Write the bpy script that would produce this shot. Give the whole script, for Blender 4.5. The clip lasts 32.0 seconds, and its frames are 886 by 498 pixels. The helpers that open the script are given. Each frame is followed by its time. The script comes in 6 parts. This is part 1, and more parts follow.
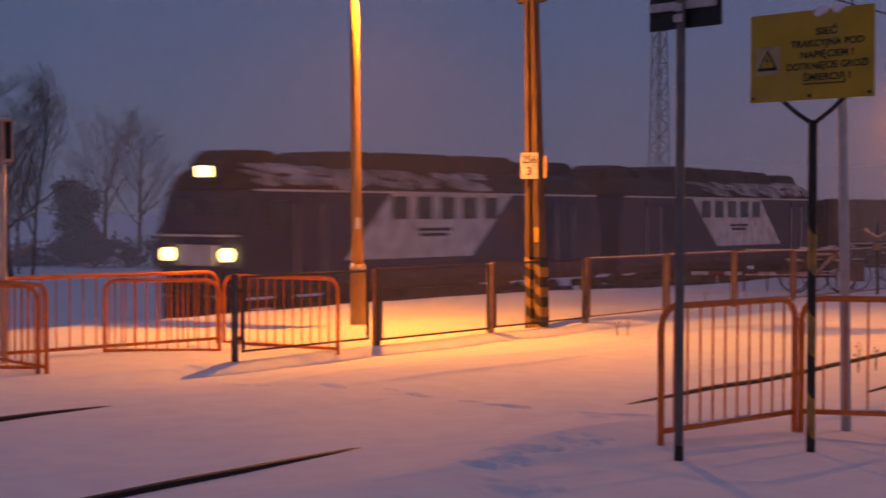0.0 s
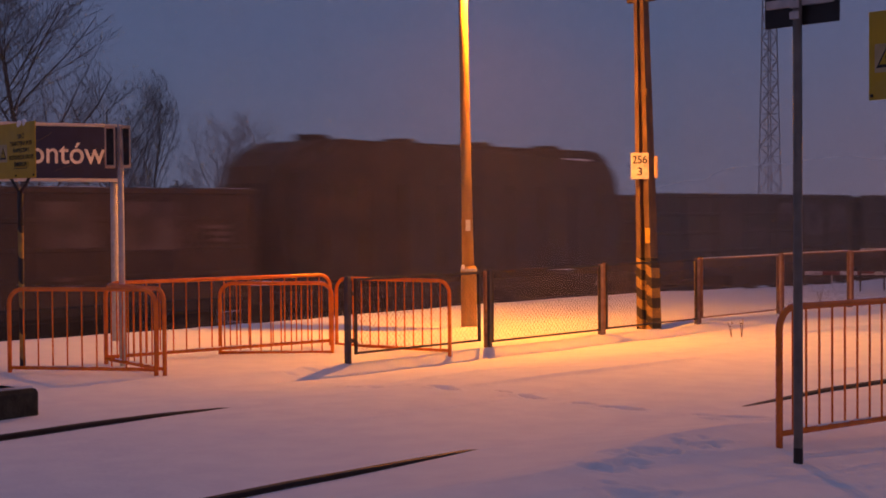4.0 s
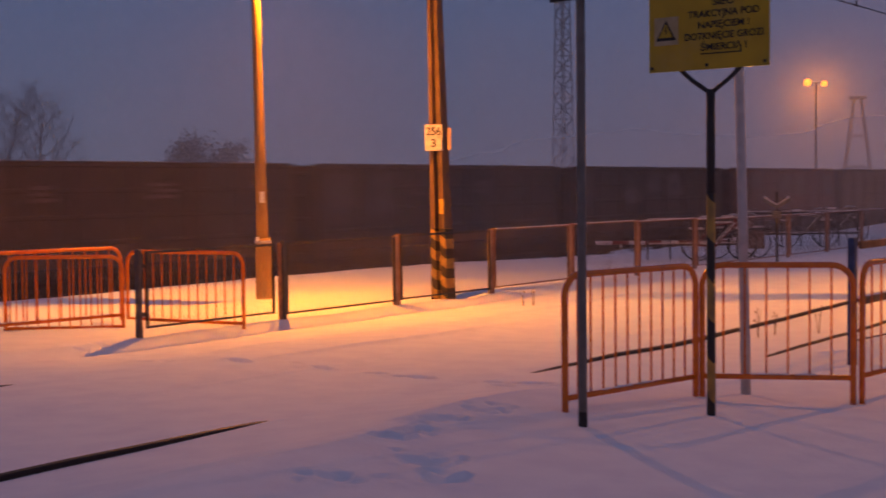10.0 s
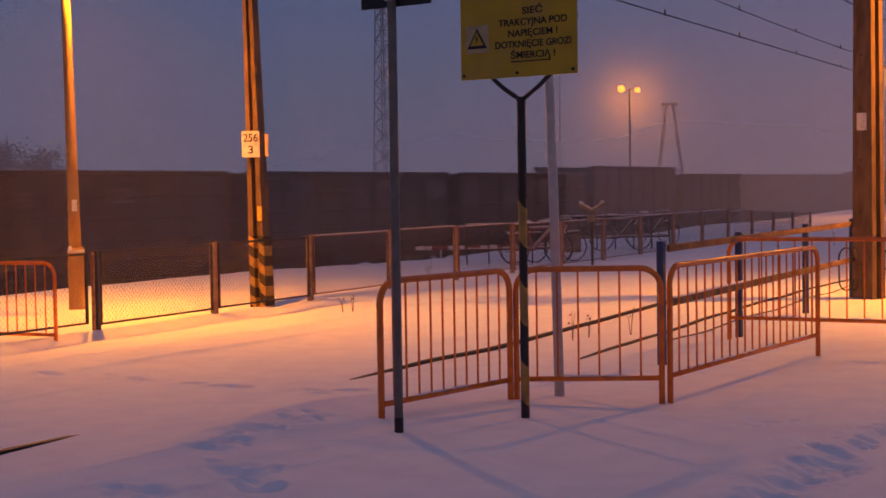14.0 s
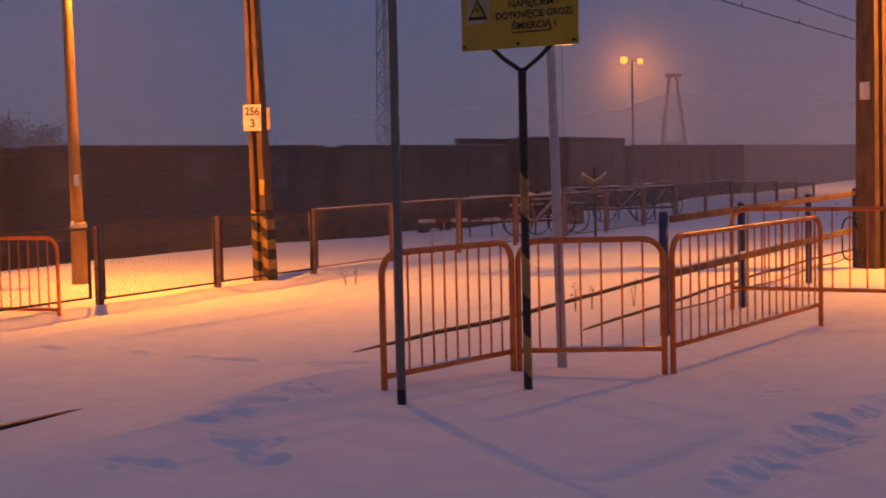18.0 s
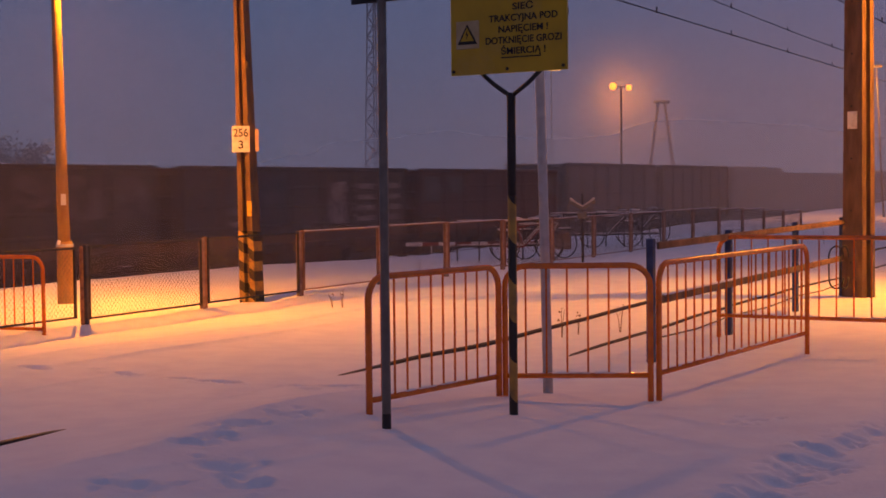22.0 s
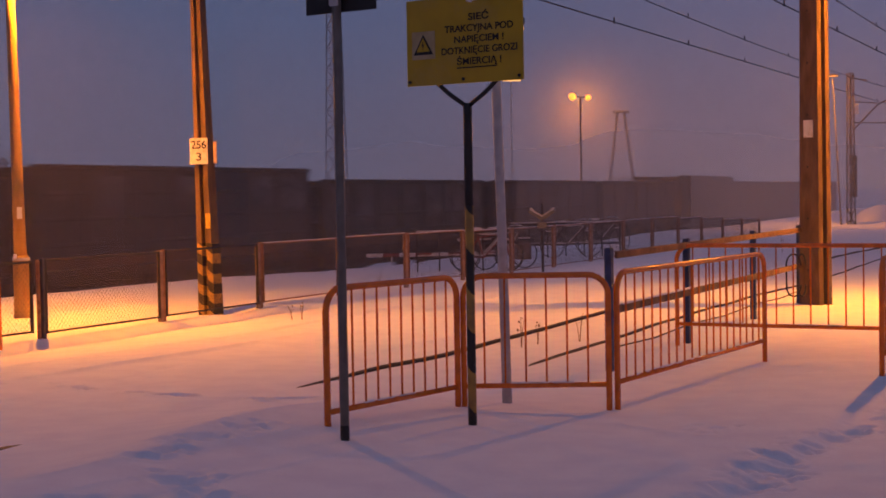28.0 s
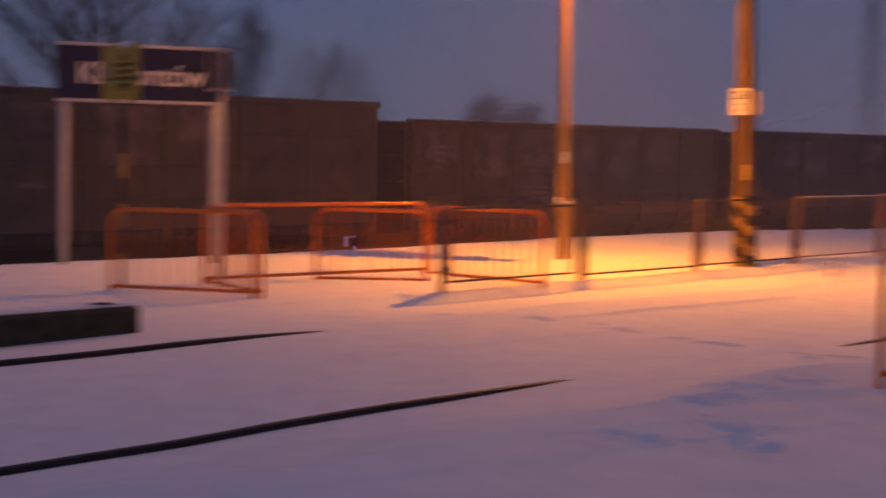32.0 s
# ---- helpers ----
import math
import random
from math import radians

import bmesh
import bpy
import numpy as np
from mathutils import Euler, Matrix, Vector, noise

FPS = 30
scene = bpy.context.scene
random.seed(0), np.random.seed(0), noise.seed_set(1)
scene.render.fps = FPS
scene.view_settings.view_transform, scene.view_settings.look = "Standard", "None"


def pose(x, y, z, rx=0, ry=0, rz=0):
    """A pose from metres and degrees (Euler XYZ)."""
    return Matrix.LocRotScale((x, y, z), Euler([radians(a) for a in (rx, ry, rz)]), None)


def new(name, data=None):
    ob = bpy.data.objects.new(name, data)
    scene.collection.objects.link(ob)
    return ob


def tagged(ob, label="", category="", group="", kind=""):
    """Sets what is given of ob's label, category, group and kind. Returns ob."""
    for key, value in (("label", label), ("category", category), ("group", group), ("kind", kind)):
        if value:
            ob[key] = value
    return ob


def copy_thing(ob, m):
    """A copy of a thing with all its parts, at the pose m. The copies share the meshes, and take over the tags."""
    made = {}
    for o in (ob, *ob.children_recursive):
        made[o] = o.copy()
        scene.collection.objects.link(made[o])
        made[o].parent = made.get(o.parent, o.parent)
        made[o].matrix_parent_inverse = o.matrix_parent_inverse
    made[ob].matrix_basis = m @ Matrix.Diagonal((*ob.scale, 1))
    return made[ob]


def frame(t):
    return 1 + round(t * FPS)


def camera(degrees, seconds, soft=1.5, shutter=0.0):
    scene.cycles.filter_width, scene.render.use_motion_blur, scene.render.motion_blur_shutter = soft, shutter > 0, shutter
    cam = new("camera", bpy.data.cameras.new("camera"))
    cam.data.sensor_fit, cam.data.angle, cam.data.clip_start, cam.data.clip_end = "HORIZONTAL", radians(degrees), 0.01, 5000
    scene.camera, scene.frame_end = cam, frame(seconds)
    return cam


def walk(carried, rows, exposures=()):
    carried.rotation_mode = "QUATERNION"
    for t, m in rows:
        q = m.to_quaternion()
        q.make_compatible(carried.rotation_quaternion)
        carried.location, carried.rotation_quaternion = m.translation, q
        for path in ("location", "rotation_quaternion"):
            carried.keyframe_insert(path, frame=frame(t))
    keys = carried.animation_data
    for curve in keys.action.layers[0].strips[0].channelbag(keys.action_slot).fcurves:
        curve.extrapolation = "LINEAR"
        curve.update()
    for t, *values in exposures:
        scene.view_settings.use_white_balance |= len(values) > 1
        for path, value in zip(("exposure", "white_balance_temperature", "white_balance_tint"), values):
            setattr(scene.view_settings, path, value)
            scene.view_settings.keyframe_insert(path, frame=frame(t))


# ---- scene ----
def view(x, y, z, yaw, pitch, roll):
    return pose(x, y, z, 0, 0, yaw) @ pose(0, 0, 0, 90 + pitch) @ pose(0, 0, 0, 0, 0, roll)


cam = camera(33.44, 32.0, soft=1.7, shutter=0.75)
walk(cam, [
    (0, view(-0.116, -0.003, 1.708, 12.775, -1.424, 0.066)),
    (0.1, view(-0.122, -0.007, 1.708, 13.33, -1.451, 0.035)),
    (0.2, view(-0.128, -0.012, 1.708, 14.1, -1.479, 0.003)),
    (0.3, view(-0.135, -0.016, 1.709, 14.6, -1.506, -0.028)),
    (0.5, view(-0.147, -0.025, 1.709, 15.5, -1.561, -0.091)),
    (1, view(-0.148, -0.016, 1.712, 16.54, -1.54, -0.101)),
    (1.5, view(-0.155, -0.033, 1.713, 17.156, -1.176, -0.475)),
    (2, view(-0.151, -0.043, 1.716, 17.357, -1.068, -0.515)),
    (2.5, view(-0.147, -0.037, 1.716, 17.34, -1.044, -0.34)),
    (3, view(-0.157, -0.043, 1.713, 17.539, -0.976, -0.483)),
    (3.5, view(-0.154, -0.029, 1.713, 17.161, -1.034, -0.546)),
    (5.5, view(-0.164, -0.024, 1.701, 16.713, -2.454, -0.381)),
    (6, view(-0.165, -0.008, 1.703, 16.743, -2.346, -0.212)),
    (6.5, view(-0.161, -0.009, 1.7, 16.515, -2.34, -0.037)),
    (7, view(-0.169, -0.022, 1.703, 16.279, -2.306, 0.192)),
    (7.5, view(-0.161, -0.017, 1.703, 15.547, -2.306, 0.247)),
    (8, view(-0.154, -0.012, 1.705, 14.708, -2.238, 0.11)),
    (8.5, view(-0.136, -0.03, 1.707, 13.71, -2.214, -0.039)),
    (9, view(-0.125, -0.028, 1.707, 12.397, -2.239, -0.203)),
    (9.5, view(-0.106, -0.023, 1.7, 11.145, -2.395, -0.202)),
    (10, view(-0.092, -0.028, 1.697, 9.163, -2.488, -0.59)),
    (10.5, view(-0.077, -0.027, 1.701, 7.642, -2.509, -0.681)),
    (11, view(-0.066, -0.021, 1.7, 5.993, -2.466, -0.91)),
    (11.5, view(-0.058, -0.015, 1.699, 4.544, -2.5, -1.194)),
    (12, view(-0.052, -0.014, 1.704, 3.346, -2.507, -1.466)),
    (12.5, view(-0.049, -0.023, 1.705, 2.758, -2.517, -1.553)),
    (13, view(-0.044, -0.032, 1.707, 2.732, -2.449, -1.355)),
    (13.5, view(-0.039, -0.028, 1.708, 2.305, -2.352, -1.123)),
    (14, view(-0.036, -0.032, 1.705, 2.272, -2.355, -0.927)),
    (14.5, view(-0.04, -0.037, 1.7, 2.066, -2.459, -0.539)),
    (15, view(-0.043, -0.039, 1.7, 1.785, -2.747, -0.739)),
    (15.5, view(-0.043, -0.029, 1.698, 1.61, -3.141, -0.67)),
    (17.5, view(-0.039, -0.03, 1.695, 1.473, -3.237, -1.121)),
    (18, view(-0.024, -0.019, 1.697, 2.431, -3.402, -1.312)),
    (18.5, view(-0.014, -0.004, 1.697, 2.862, -3.543, -1.332)),
    (19, view(-0.004, 0.011, 1.699, 2.789, -3.576, -1.492)),
    (19.5, view(-0, 0.003, 1.701, 2.346, -3.527, -1.323)),
    (20, view(-0.002, -0, 1.701, 1.661, -3.496, -1.102)),
    (20.5, view(-0.01, -0.007, 1.704, 1.536, -3.047, -0.633)),
    (21, view(-0.013, -0.01, 1.703, 1.654, -2.837, -0.489)),
    (21.5, view(-0.02, -0.005, 1.701, 1.801, -2.627, -0.442)),
    (22, view(-0.022, -0.002, 1.7, 1.927, -2.496, -0.598)),
    (22.5, view(-0.022, 0.005, 1.701, 1.964, -2.46, -0.699)),
    (23, view(-0.021, 0.002, 1.702, 1.973, -2.55, -0.672)),
    (23.5, view(-0.019, 0.013, 1.698, 2.108, -2.469, -0.575)),
    (24, view(-0.019, 0.011, 1.697, 2.181, -2.479, -0.647)),
    (24.5, view(-0.023, 0.019, 1.696, 2.198, -2.591, -0.523)),
    (26.5, view(-0.016, -0.01, 1.702, 2.169, -1.975, -0.654)),
    (27, view(-0.006, -0.003, 1.699, 1.403, -1.871, -0.595)),
    (27.5, view(0.004, 0.005, 1.699, 0.794, -1.953, -1.095)),
    (28, view(0.006, 0.01, 1.697, 0.423, -2.094, -0.975)),
    (28.5, view(0, 0.009, 1.699, 0.262, -2.176, -0.65)),
    (29, view(0, 0, 1.7, 0, -2.063, -0.882)),
    (29.5, view(-0.002, 0.001, 1.696, -0.308, -1.927, -0.549)),
    (30, view(0.001, 0.005, 1.696, -0.909, -2.076, -0.434)),
    (30.5, view(-0.007, 0.008, 1.691, -1.081, -2.192, 0.047)),
    (30.8, view(-0.026, -0.008, 1.687, 0.1, -2.45, -0.491)),
    (30.9, view(-0.033, -0.013, 1.686, 0.75, -2.7, -0.67)),
    (31, view(-0.039, -0.018, 1.685, 2.542, -3.06, -0.849)),
    (31.2, view(-0.056, -0.021, 1.685, 6.13, -3.143, -0.406)),
    (31.5, view(-0.081, -0.025, 1.684, 11.373, -3.267, 0.259)),
    (32, view(-0.23, -0.048, 1.678, 20.402, -3.974, 0.958)),
])
scene.view_settings.exposure = 0.0

# ---- directions of the line: RUN along the tracks, OFF away from the camera across them ----
RUN = Vector((math.sin(radians(25.15)), math.cos(radians(25.15)), 0))
OFF = Vector((-math.cos(radians(25.15)), math.sin(radians(25.15)), 0))
TRUN = Vector((math.sin(radians(24.5)), math.cos(radians(24.5)), 0))
TOFF = Vector((-math.cos(radians(24.5)), math.sin(radians(24.5)), 0))
TRACK = 24.5          # near side of the train, across from the camera
RAIL_Z = -1.3         # rail top of the broad-gauge line in its cutting
SPEED = 19.72         # metres a second


# ---- sky: winter dusk, town glow low on one side ----
def make_world():
    w = bpy.data.worlds.new("dusk_sky")
    scene.world = w
    w.use_nodes = True
    nt = w.node_tree
    bg = nt.nodes["Background"]
    tc = nt.nodes.new("ShaderNodeTexCoord")
    sep = nt.nodes.new("ShaderNodeSeparateXYZ")
    nt.links.new(tc.outputs["Generated"], sep.inputs[0])
    ramp = nt.nodes.new("ShaderNodeValToRGB")
    cr = ramp.color_ramp
    cr.elements[0].position, cr.elements[0].color = 0.0, (0.106, 0.113, 0.182, 1)
    cr.elements[1].position, cr.elements[1].color = 0.6, (0.056, 0.094, 0.205, 1)
    e = cr.elements.new(0.12)
    e.color = (0.070, 0.105, 0.216, 1)
    nt.links.new(sep.outputs["Z"], ramp.inputs[0])
    dot = nt.nodes.new("ShaderNodeVectorMath")
    dot.operation = "DOT_PRODUCT"
    glow = Vector((0.22, 0.975, 0.0)).normalized()
    dot.inputs[1].default_value = glow
    nt.links.new(tc.outputs["Generated"], dot.inputs[0])
    pw = nt.nodes.new("ShaderNodeMath")
    pw.operation = "POWER"
    pw.use_clamp = True
    pw.inputs[1].default_value = 28
    nt.links.new(dot.outputs["Value"], pw.inputs[0])
    add = nt.nodes.new("ShaderNodeMix")
    add.data_type, add.blend_type = "RGBA", "ADD"
    add.inputs["B"].default_value = (0.055, 0.017, 0.007, 1)
    nt.links.new(pw.outputs[0], add.inputs["Factor"])
    nt.links.new(ramp.outputs[0], add.inputs["A"])
    # wide orange fill added to the sky behind the camera, for unseen station lamps
    back = nt.nodes.new("ShaderNodeVectorMath")
    back.operation = "DOT_PRODUCT"
    back.inputs[1].default_value = Vector((0.1, -0.96, 0.25)).normalized()
    nt.links.new(tc.outputs["Generated"], back.inputs[0])
    wide = nt.nodes.new("ShaderNodeMath")
    wide.operation = "POWER"
    wide.use_clamp = True
    wide.inputs[1].default_value = 1.6
    nt.links.new(back.outputs["Value"], wide.inputs[0])
    both = nt.nodes.new("ShaderNodeMix")
    both.data_type, both.blend_type = "RGBA", "ADD"
    both.inputs["B"].default_value = (0.200, 0.066, 0.012, 1)
    nt.links.new(wide.outputs[0], both.inputs["Factor"])
    nt.links.new(add.outputs["Result"], both.inputs["A"])
    nt.links.new(both.outputs["Result"], bg.inputs[0])
    bg.inputs[1].default_value = 0.95


make_world()

SODIUM = (1.0, 0.285, 0.010)


def downlight(name, place, watts, size):
    """A luminaire's mouth: a small disc that shines down."""
    d = bpy.data.lights.new(name, "AREA")
    d.shape, d.size, d.energy, d.color, d.spread = "DISK", size, watts, SODIUM, 2.8
    ob = new(name, d)
    ob.location = place
    return ob


LAMP_1, LAMP_2 = Vector((-5.68, 20.36, 5.10)), Vector((7.3, 21.3, 5.5))
downlight("street_lamp_light", LAMP_1, 520, 0.10)
downlight("street_lamp_light", LAMP_2, 780, 0.14)


def globe_light(name, place, watts, radius):
    d = bpy.data.lights.new(name, "POINT")
    d.energy, d.color, d.shadow_soft_size = watts, SODIUM, radius
    ob = new(name, d)
    ob.location = place
    return ob


globe_light("yard_lamp_light", (7.9, 90.2, 7.35), 950, 0.1)
globe_light("yard_lamp_light", (17.0, 66.2, 5.9), 1000, 0.12)
globe_light("street_lamp_light", LAMP_1, 640, 0.05)
globe_light("street_lamp_light", (7.3, 21.3, 5.42), 520, 0.06)


# ---- materials ----
def ramp_stops(node, stops):
    cr = node.color_ramp
    cr.elements[0].position, cr.elements[0].color = stops[0][0], (*stops[0][1], 1)
    cr.elements[1].position, cr.elements[1].color = stops[-1][0], (*stops[-1][1], 1)
    for p, c in stops[1:-1]:
        cr.elements.new(p).color = (*c, 1)


def material(name, base, dark=None, rough=0.7, metal=0.0, scale=6.0, bump=0.2, fine=60.0, stain=None, stain_scale=1.2, spec=0.4, vary=0.0, stretch=(1, 1, 1)):
    """Base colour with grain, a larger stain, and bump at two scales."""
    m = bpy.data.materials.new(name)
    m.use_nodes = True
    nt = m.node_tree
    b = nt.nodes["Principled BSDF"]
    b.inputs["Roughness"].default_value, b.inputs["Metallic"].default_value = rough, metal
    b.inputs["Specular IOR Level"].default_value = spec
    tc = nt.nodes.new("ShaderNodeTexCoord")
    mp = nt.nodes.new("ShaderNodeMapping")
    mp.inputs["Scale"].default_value = stretch
    nt.links.new(tc.outputs["Object"], mp.inputs[0])
    n1 = nt.nodes.new("ShaderNodeTexNoise")
    n1.inputs["Scale"].default_value, n1.inputs["Detail"].default_value = scale, 8
    nt.links.new(mp.outputs[0], n1.inputs["Vector"])
    r = nt.nodes.new("ShaderNodeValToRGB")
    dark = dark or tuple(c * 0.6 for c in base)
    ramp_stops(r, [(0.35, dark), (0.62, base)])
    nt.links.new(n1.outputs["Fac"], r.inputs[0])
    col = r.outputs[0]
    if stain:
        n2 = nt.nodes.new("ShaderNodeTexNoise")
        n2.inputs["Scale"].default_value, n2.inputs["Detail"].default_value, n2.inputs["Roughness"].default_value = stain_scale, 9, 0.7
        nt.links.new(mp.outputs[0], n2.inputs["Vector"])
        r2 = nt.nodes.new("ShaderNodeValToRGB")
        ramp_stops(r2, [(0.52, (0, 0, 0)), (0.66, (1, 1, 1))])
        nt.links.new(n2.outputs["Fac"], r2.inputs[0])
        mx = nt.nodes.new("ShaderNodeMix")
        mx.data_type = "RGBA"
        nt.links.new(r2.outputs[0], mx.inputs["Factor"])
        nt.links.new(col, mx.inputs["A"])
        mx.inputs["B"].default_value = (*stain, 1)
        col = mx.outputs["Result"]
    if vary:
        oi = nt.nodes.new("ShaderNodeObjectInfo")
        mr = nt.nodes.new("ShaderNodeMapRange")
        mr.inputs["To Min"].default_value, mr.inputs["To Max"].default_value = 1 - vary, 1 + vary
        nt.links.new(oi.outputs["Random"], mr.inputs[0])
        hs = nt.nodes.new("ShaderNodeHueSaturation")
        nt.links.new(mr.outputs[0], hs.inputs["Value"])
        nt.links.new(col, hs.inputs["Color"])
        col = hs.outputs[0]
    nt.links.new(col, b.inputs["Base Color"])
    n3 = nt.nodes.new("ShaderNodeTexNoise")
    n3.inputs["Scale"].default_value, n3.inputs["Detail"].default_value = fine, 6
    nt.links.new(mp.outputs[0], n3.inputs["Vector"])
    bp = nt.nodes.new("ShaderNodeBump")
    bp.inputs["Strength"].default_value, bp.inputs["Distance"].default_value = bump, 0.01
    nt.links.new(n3.outputs["Fac"], bp.inputs["Height"])
    nt.links.new(bp.outputs[0], b.inputs["Normal"])
    return m


def glowing(name, colour, strength):
    m = bpy.data.materials.new(name)
    m.use_nodes = True
    b = m.node_tree.nodes["Principled BSDF"]
    b.inputs["Base Color"].default_value = (*colour, 1)
    b.inputs["Emission Color"].default_value = (*colour, 1)
    b.inputs["Emission Strength"].default_value = strength
    return m


def haze_material(name, amount, scale):
    """Flat stand-in for blown-snow haze: mostly clear, warm-tinted, scattering light both ways."""
    m = bpy.data.materials.new(name)
    m.use_nodes = True
    nt = m.node_tree
    nt.nodes.remove(nt.nodes["Principled BSDF"])
    out = nt.nodes["Material Output"]
    tr, df, tl = (nt.nodes.new(k) for k in ("ShaderNodeBsdfTransparent", "ShaderNodeBsdfDiffuse", "ShaderNodeBsdfTranslucent"))
    df.inputs[0].default_value = tl.inputs[0].default_value = (0.90, 0.86, 0.82, 1)
    both, mx = nt.nodes.new("ShaderNodeMixShader"), nt.nodes.new("ShaderNodeMixShader")
    nt.links.new(df.outputs[0], both.inputs[1])
    nt.links.new(tl.outputs[0], both.inputs[2])
    tc = nt.nodes.new("ShaderNodeTexCoord")
    mp = nt.nodes.new("ShaderNodeMapping")
    mp.inputs["Scale"].default_value = (1, 1, 1.6)
    nz = nt.nodes.new("ShaderNodeTexNoise")
    nz.inputs["Scale"].default_value, nz.inputs["Detail"].default_value = scale, 4
    nt.links.new(tc.outputs["Object"], mp.inputs[0])
    nt.links.new(mp.outputs[0], nz.inputs["Vector"])
    mr = nt.nodes.new("ShaderNodeMapRange")
    mr.inputs["From Min"].default_value, mr.inputs["From Max"].default_value = 0.25, 0.75
    mr.inputs["To Min"].default_value, mr.inputs["To Max"].default_value = amount * 0.85, amount * 1.15
    nt.links.new(nz.outputs["Fac"], mr.inputs[0])
    thin = nt.nodes.new("ShaderNodeSeparateXYZ")
    nt.links.new(tc.outputs["UV"], thin.inputs[0])
    ml = nt.nodes.new("ShaderNodeMath")
    ml.operation = "MULTIPLY"
    nt.links.new(mr.outputs[0], ml.inputs[0])
    nt.links.new(thin.outputs["X"], ml.inputs[1])
    nt.links.new(ml.outputs[0], mx.inputs[0])
    nt.links.new(tr.outputs[0], mx.inputs[1])
    nt.links.new(both.outputs[0], mx.inputs[2])
    nt.links.new(mx.outputs[0], out.inputs["Surface"])
    return m


SNOW = material("snow", (0.86, 0.87, 0.90), (0.80, 0.81, 0.86), rough=0.75, scale=3.0, bump=0.35, fine=22, spec=0.25)
SNOW_CAP = material("clinging_snow", (0.85, 0.86, 0.90), (0.72, 0.74, 0.80), rough=0.8, scale=9, bump=0.5, fine=30, spec=0.2)
ORANGE = material("orange_paint", (0.70, 0.192, 0.017), (0.58, 0.14, 0.012), rough=0.24, scale=9, bump=0.1, fine=80, stain=(0.42, 0.13, 0.03), stain_scale=5, spec=0.5)
BLUE_PAINT = material("blue_paint", (0.03, 0.06, 0.16), (0.02, 0.04, 0.10), rough=0.5, scale=12, bump=0.1, stain=(0.05, 0.04, 0.04), stain_scale=5)
GREY_PAINT = material("grey_blue_paint", (0.155, 0.150, 0.135), (0.115, 0.112, 0.10), rough=0.5, scale=10, bump=0.1, stain=(0.10, 0.09, 0.09), stain_scale=4)
GALV = material("galvanised_steel", (0.50, 0.50, 0.50), (0.40, 0.40, 0.41), rough=0.6, metal=0.3, scale=14, bump=0.1)
DARK_STEEL = material("dark_steel", (0.045, 0.045, 0.05), (0.025, 0.025, 0.028), rough=0.55, metal=0.3, scale=12, bump=0.15, stain=(0.09, 0.045, 0.025), stain_scale=4)
BLACK_PAINT = material("black_paint", (0.018, 0.018, 0.02), (0.012, 0.012, 0.013), rough=0.5, scale=14, bump=0.1)
YELLOW_PAINT = material("yellow_paint", (0.55, 0.36, 0.05), (0.42, 0.27, 0.04), rough=0.6, scale=14, bump=0.15, stain=(0.22, 0.16, 0.07), stain_scale=6)
YELLOW_SIGN = material("yellow_sign_paint", (0.46, 0.33, 0.018), (0.39, 0.28, 0.018), rough=0.45, scale=5, bump=0.03, stain=(0.40, 0.30, 0.05), stain_scale=3)
WHITE_PAINT = material("white_paint", (0.75, 0.74, 0.70), (0.62, 0.60, 0.56), rough=0.55, scale=10, bump=0.05, stain=(0.45, 0.38, 0.30), stain_scale=6)
PALE_SIGN = material("yellowed_white_paint", (0.44, 0.38, 0.22), (0.36, 0.30, 0.15), rough=0.5, scale=8, bump=0.05)
SIGN_BLUE = material("navy_sign_paint", (0.012, 0.018, 0.06), (0.010, 0.014, 0.045), rough=0.45, scale=5, bump=0.03)
# lamp post concrete, the gold of sodium light partly put into its colour
CONCRETE_GOLD_LIT = material("concrete", (0.38, 0.24, 0.11), (0.27, 0.165, 0.075), rough=0.85, scale=7, bump=0.5, fine=40, stain=(0.20, 0.17, 0.14), stain_scale=1.6, stretch=(1, 1, 0.3))
CONCRETE_DARK = material("weathered_concrete", (0.155, 0.102, 0.072), (0.085, 0.056, 0.040), rough=0.9, scale=7, bump=0.6, fine=40, stain=(0.10, 0.08, 0.07), stain_scale=1.6, stretch=(1, 1, 0.3))
MOSSY = material("mossy_dark_concrete", (0.055, 0.052, 0.038), (0.025, 0.026, 0.018), rough=0.95, scale=9, bump=0.6, fine=35, stain=(0.035, 0.045, 0.02), stain_scale=4)
RAIL_STEEL = material("dark_rail_steel", (0.022, 0.017, 0.016), (0.013, 0.011, 0.010), rough=0.62, metal=0.2, scale=14, bump=0.15)
TIMBER = material("weathered_timber", (0.22, 0.14, 0.08), (0.11, 0.07, 0.045), rough=0.85, scale=9, bump=0.5, fine=30, stretch=(1, 1, 0.12))
BARK = material("winter_bark", (0.055, 0.045, 0.04), (0.03, 0.025, 0.022), rough=0.95, scale=14, bump=0.5)
NEEDLES = material("dark_needles", (0.035, 0.05, 0.035), (0.02, 0.028, 0.02), rough=0.9, scale=5, bump=0.3)
ROOF_SNOW = material("sooty_roof_snow", (0.50, 0.49, 0.50), (0.16, 0.14, 0.13), rough=0.9, scale=1.3, bump=0.3, fine=20, stain=(0.09, 0.075, 0.065), stain_scale=0.9, spec=0.2)
WIRE = material("copper_wire", (0.05, 0.04, 0.035), rough=0.5, metal=0.5)
FROST = material("caked_frost", (0.62, 0.60, 0.60), (0.42, 0.40, 0.40), rough=0.9)
W_BROWN = material("wagon_rust_brown", (0.092, 0.058, 0.037), (0.048, 0.032, 0.022), rough=0.85, scale=1.6, bump=0.3, fine=14, stain=(0.05, 0.037, 0.028), stain_scale=0.8, vary=0.12)
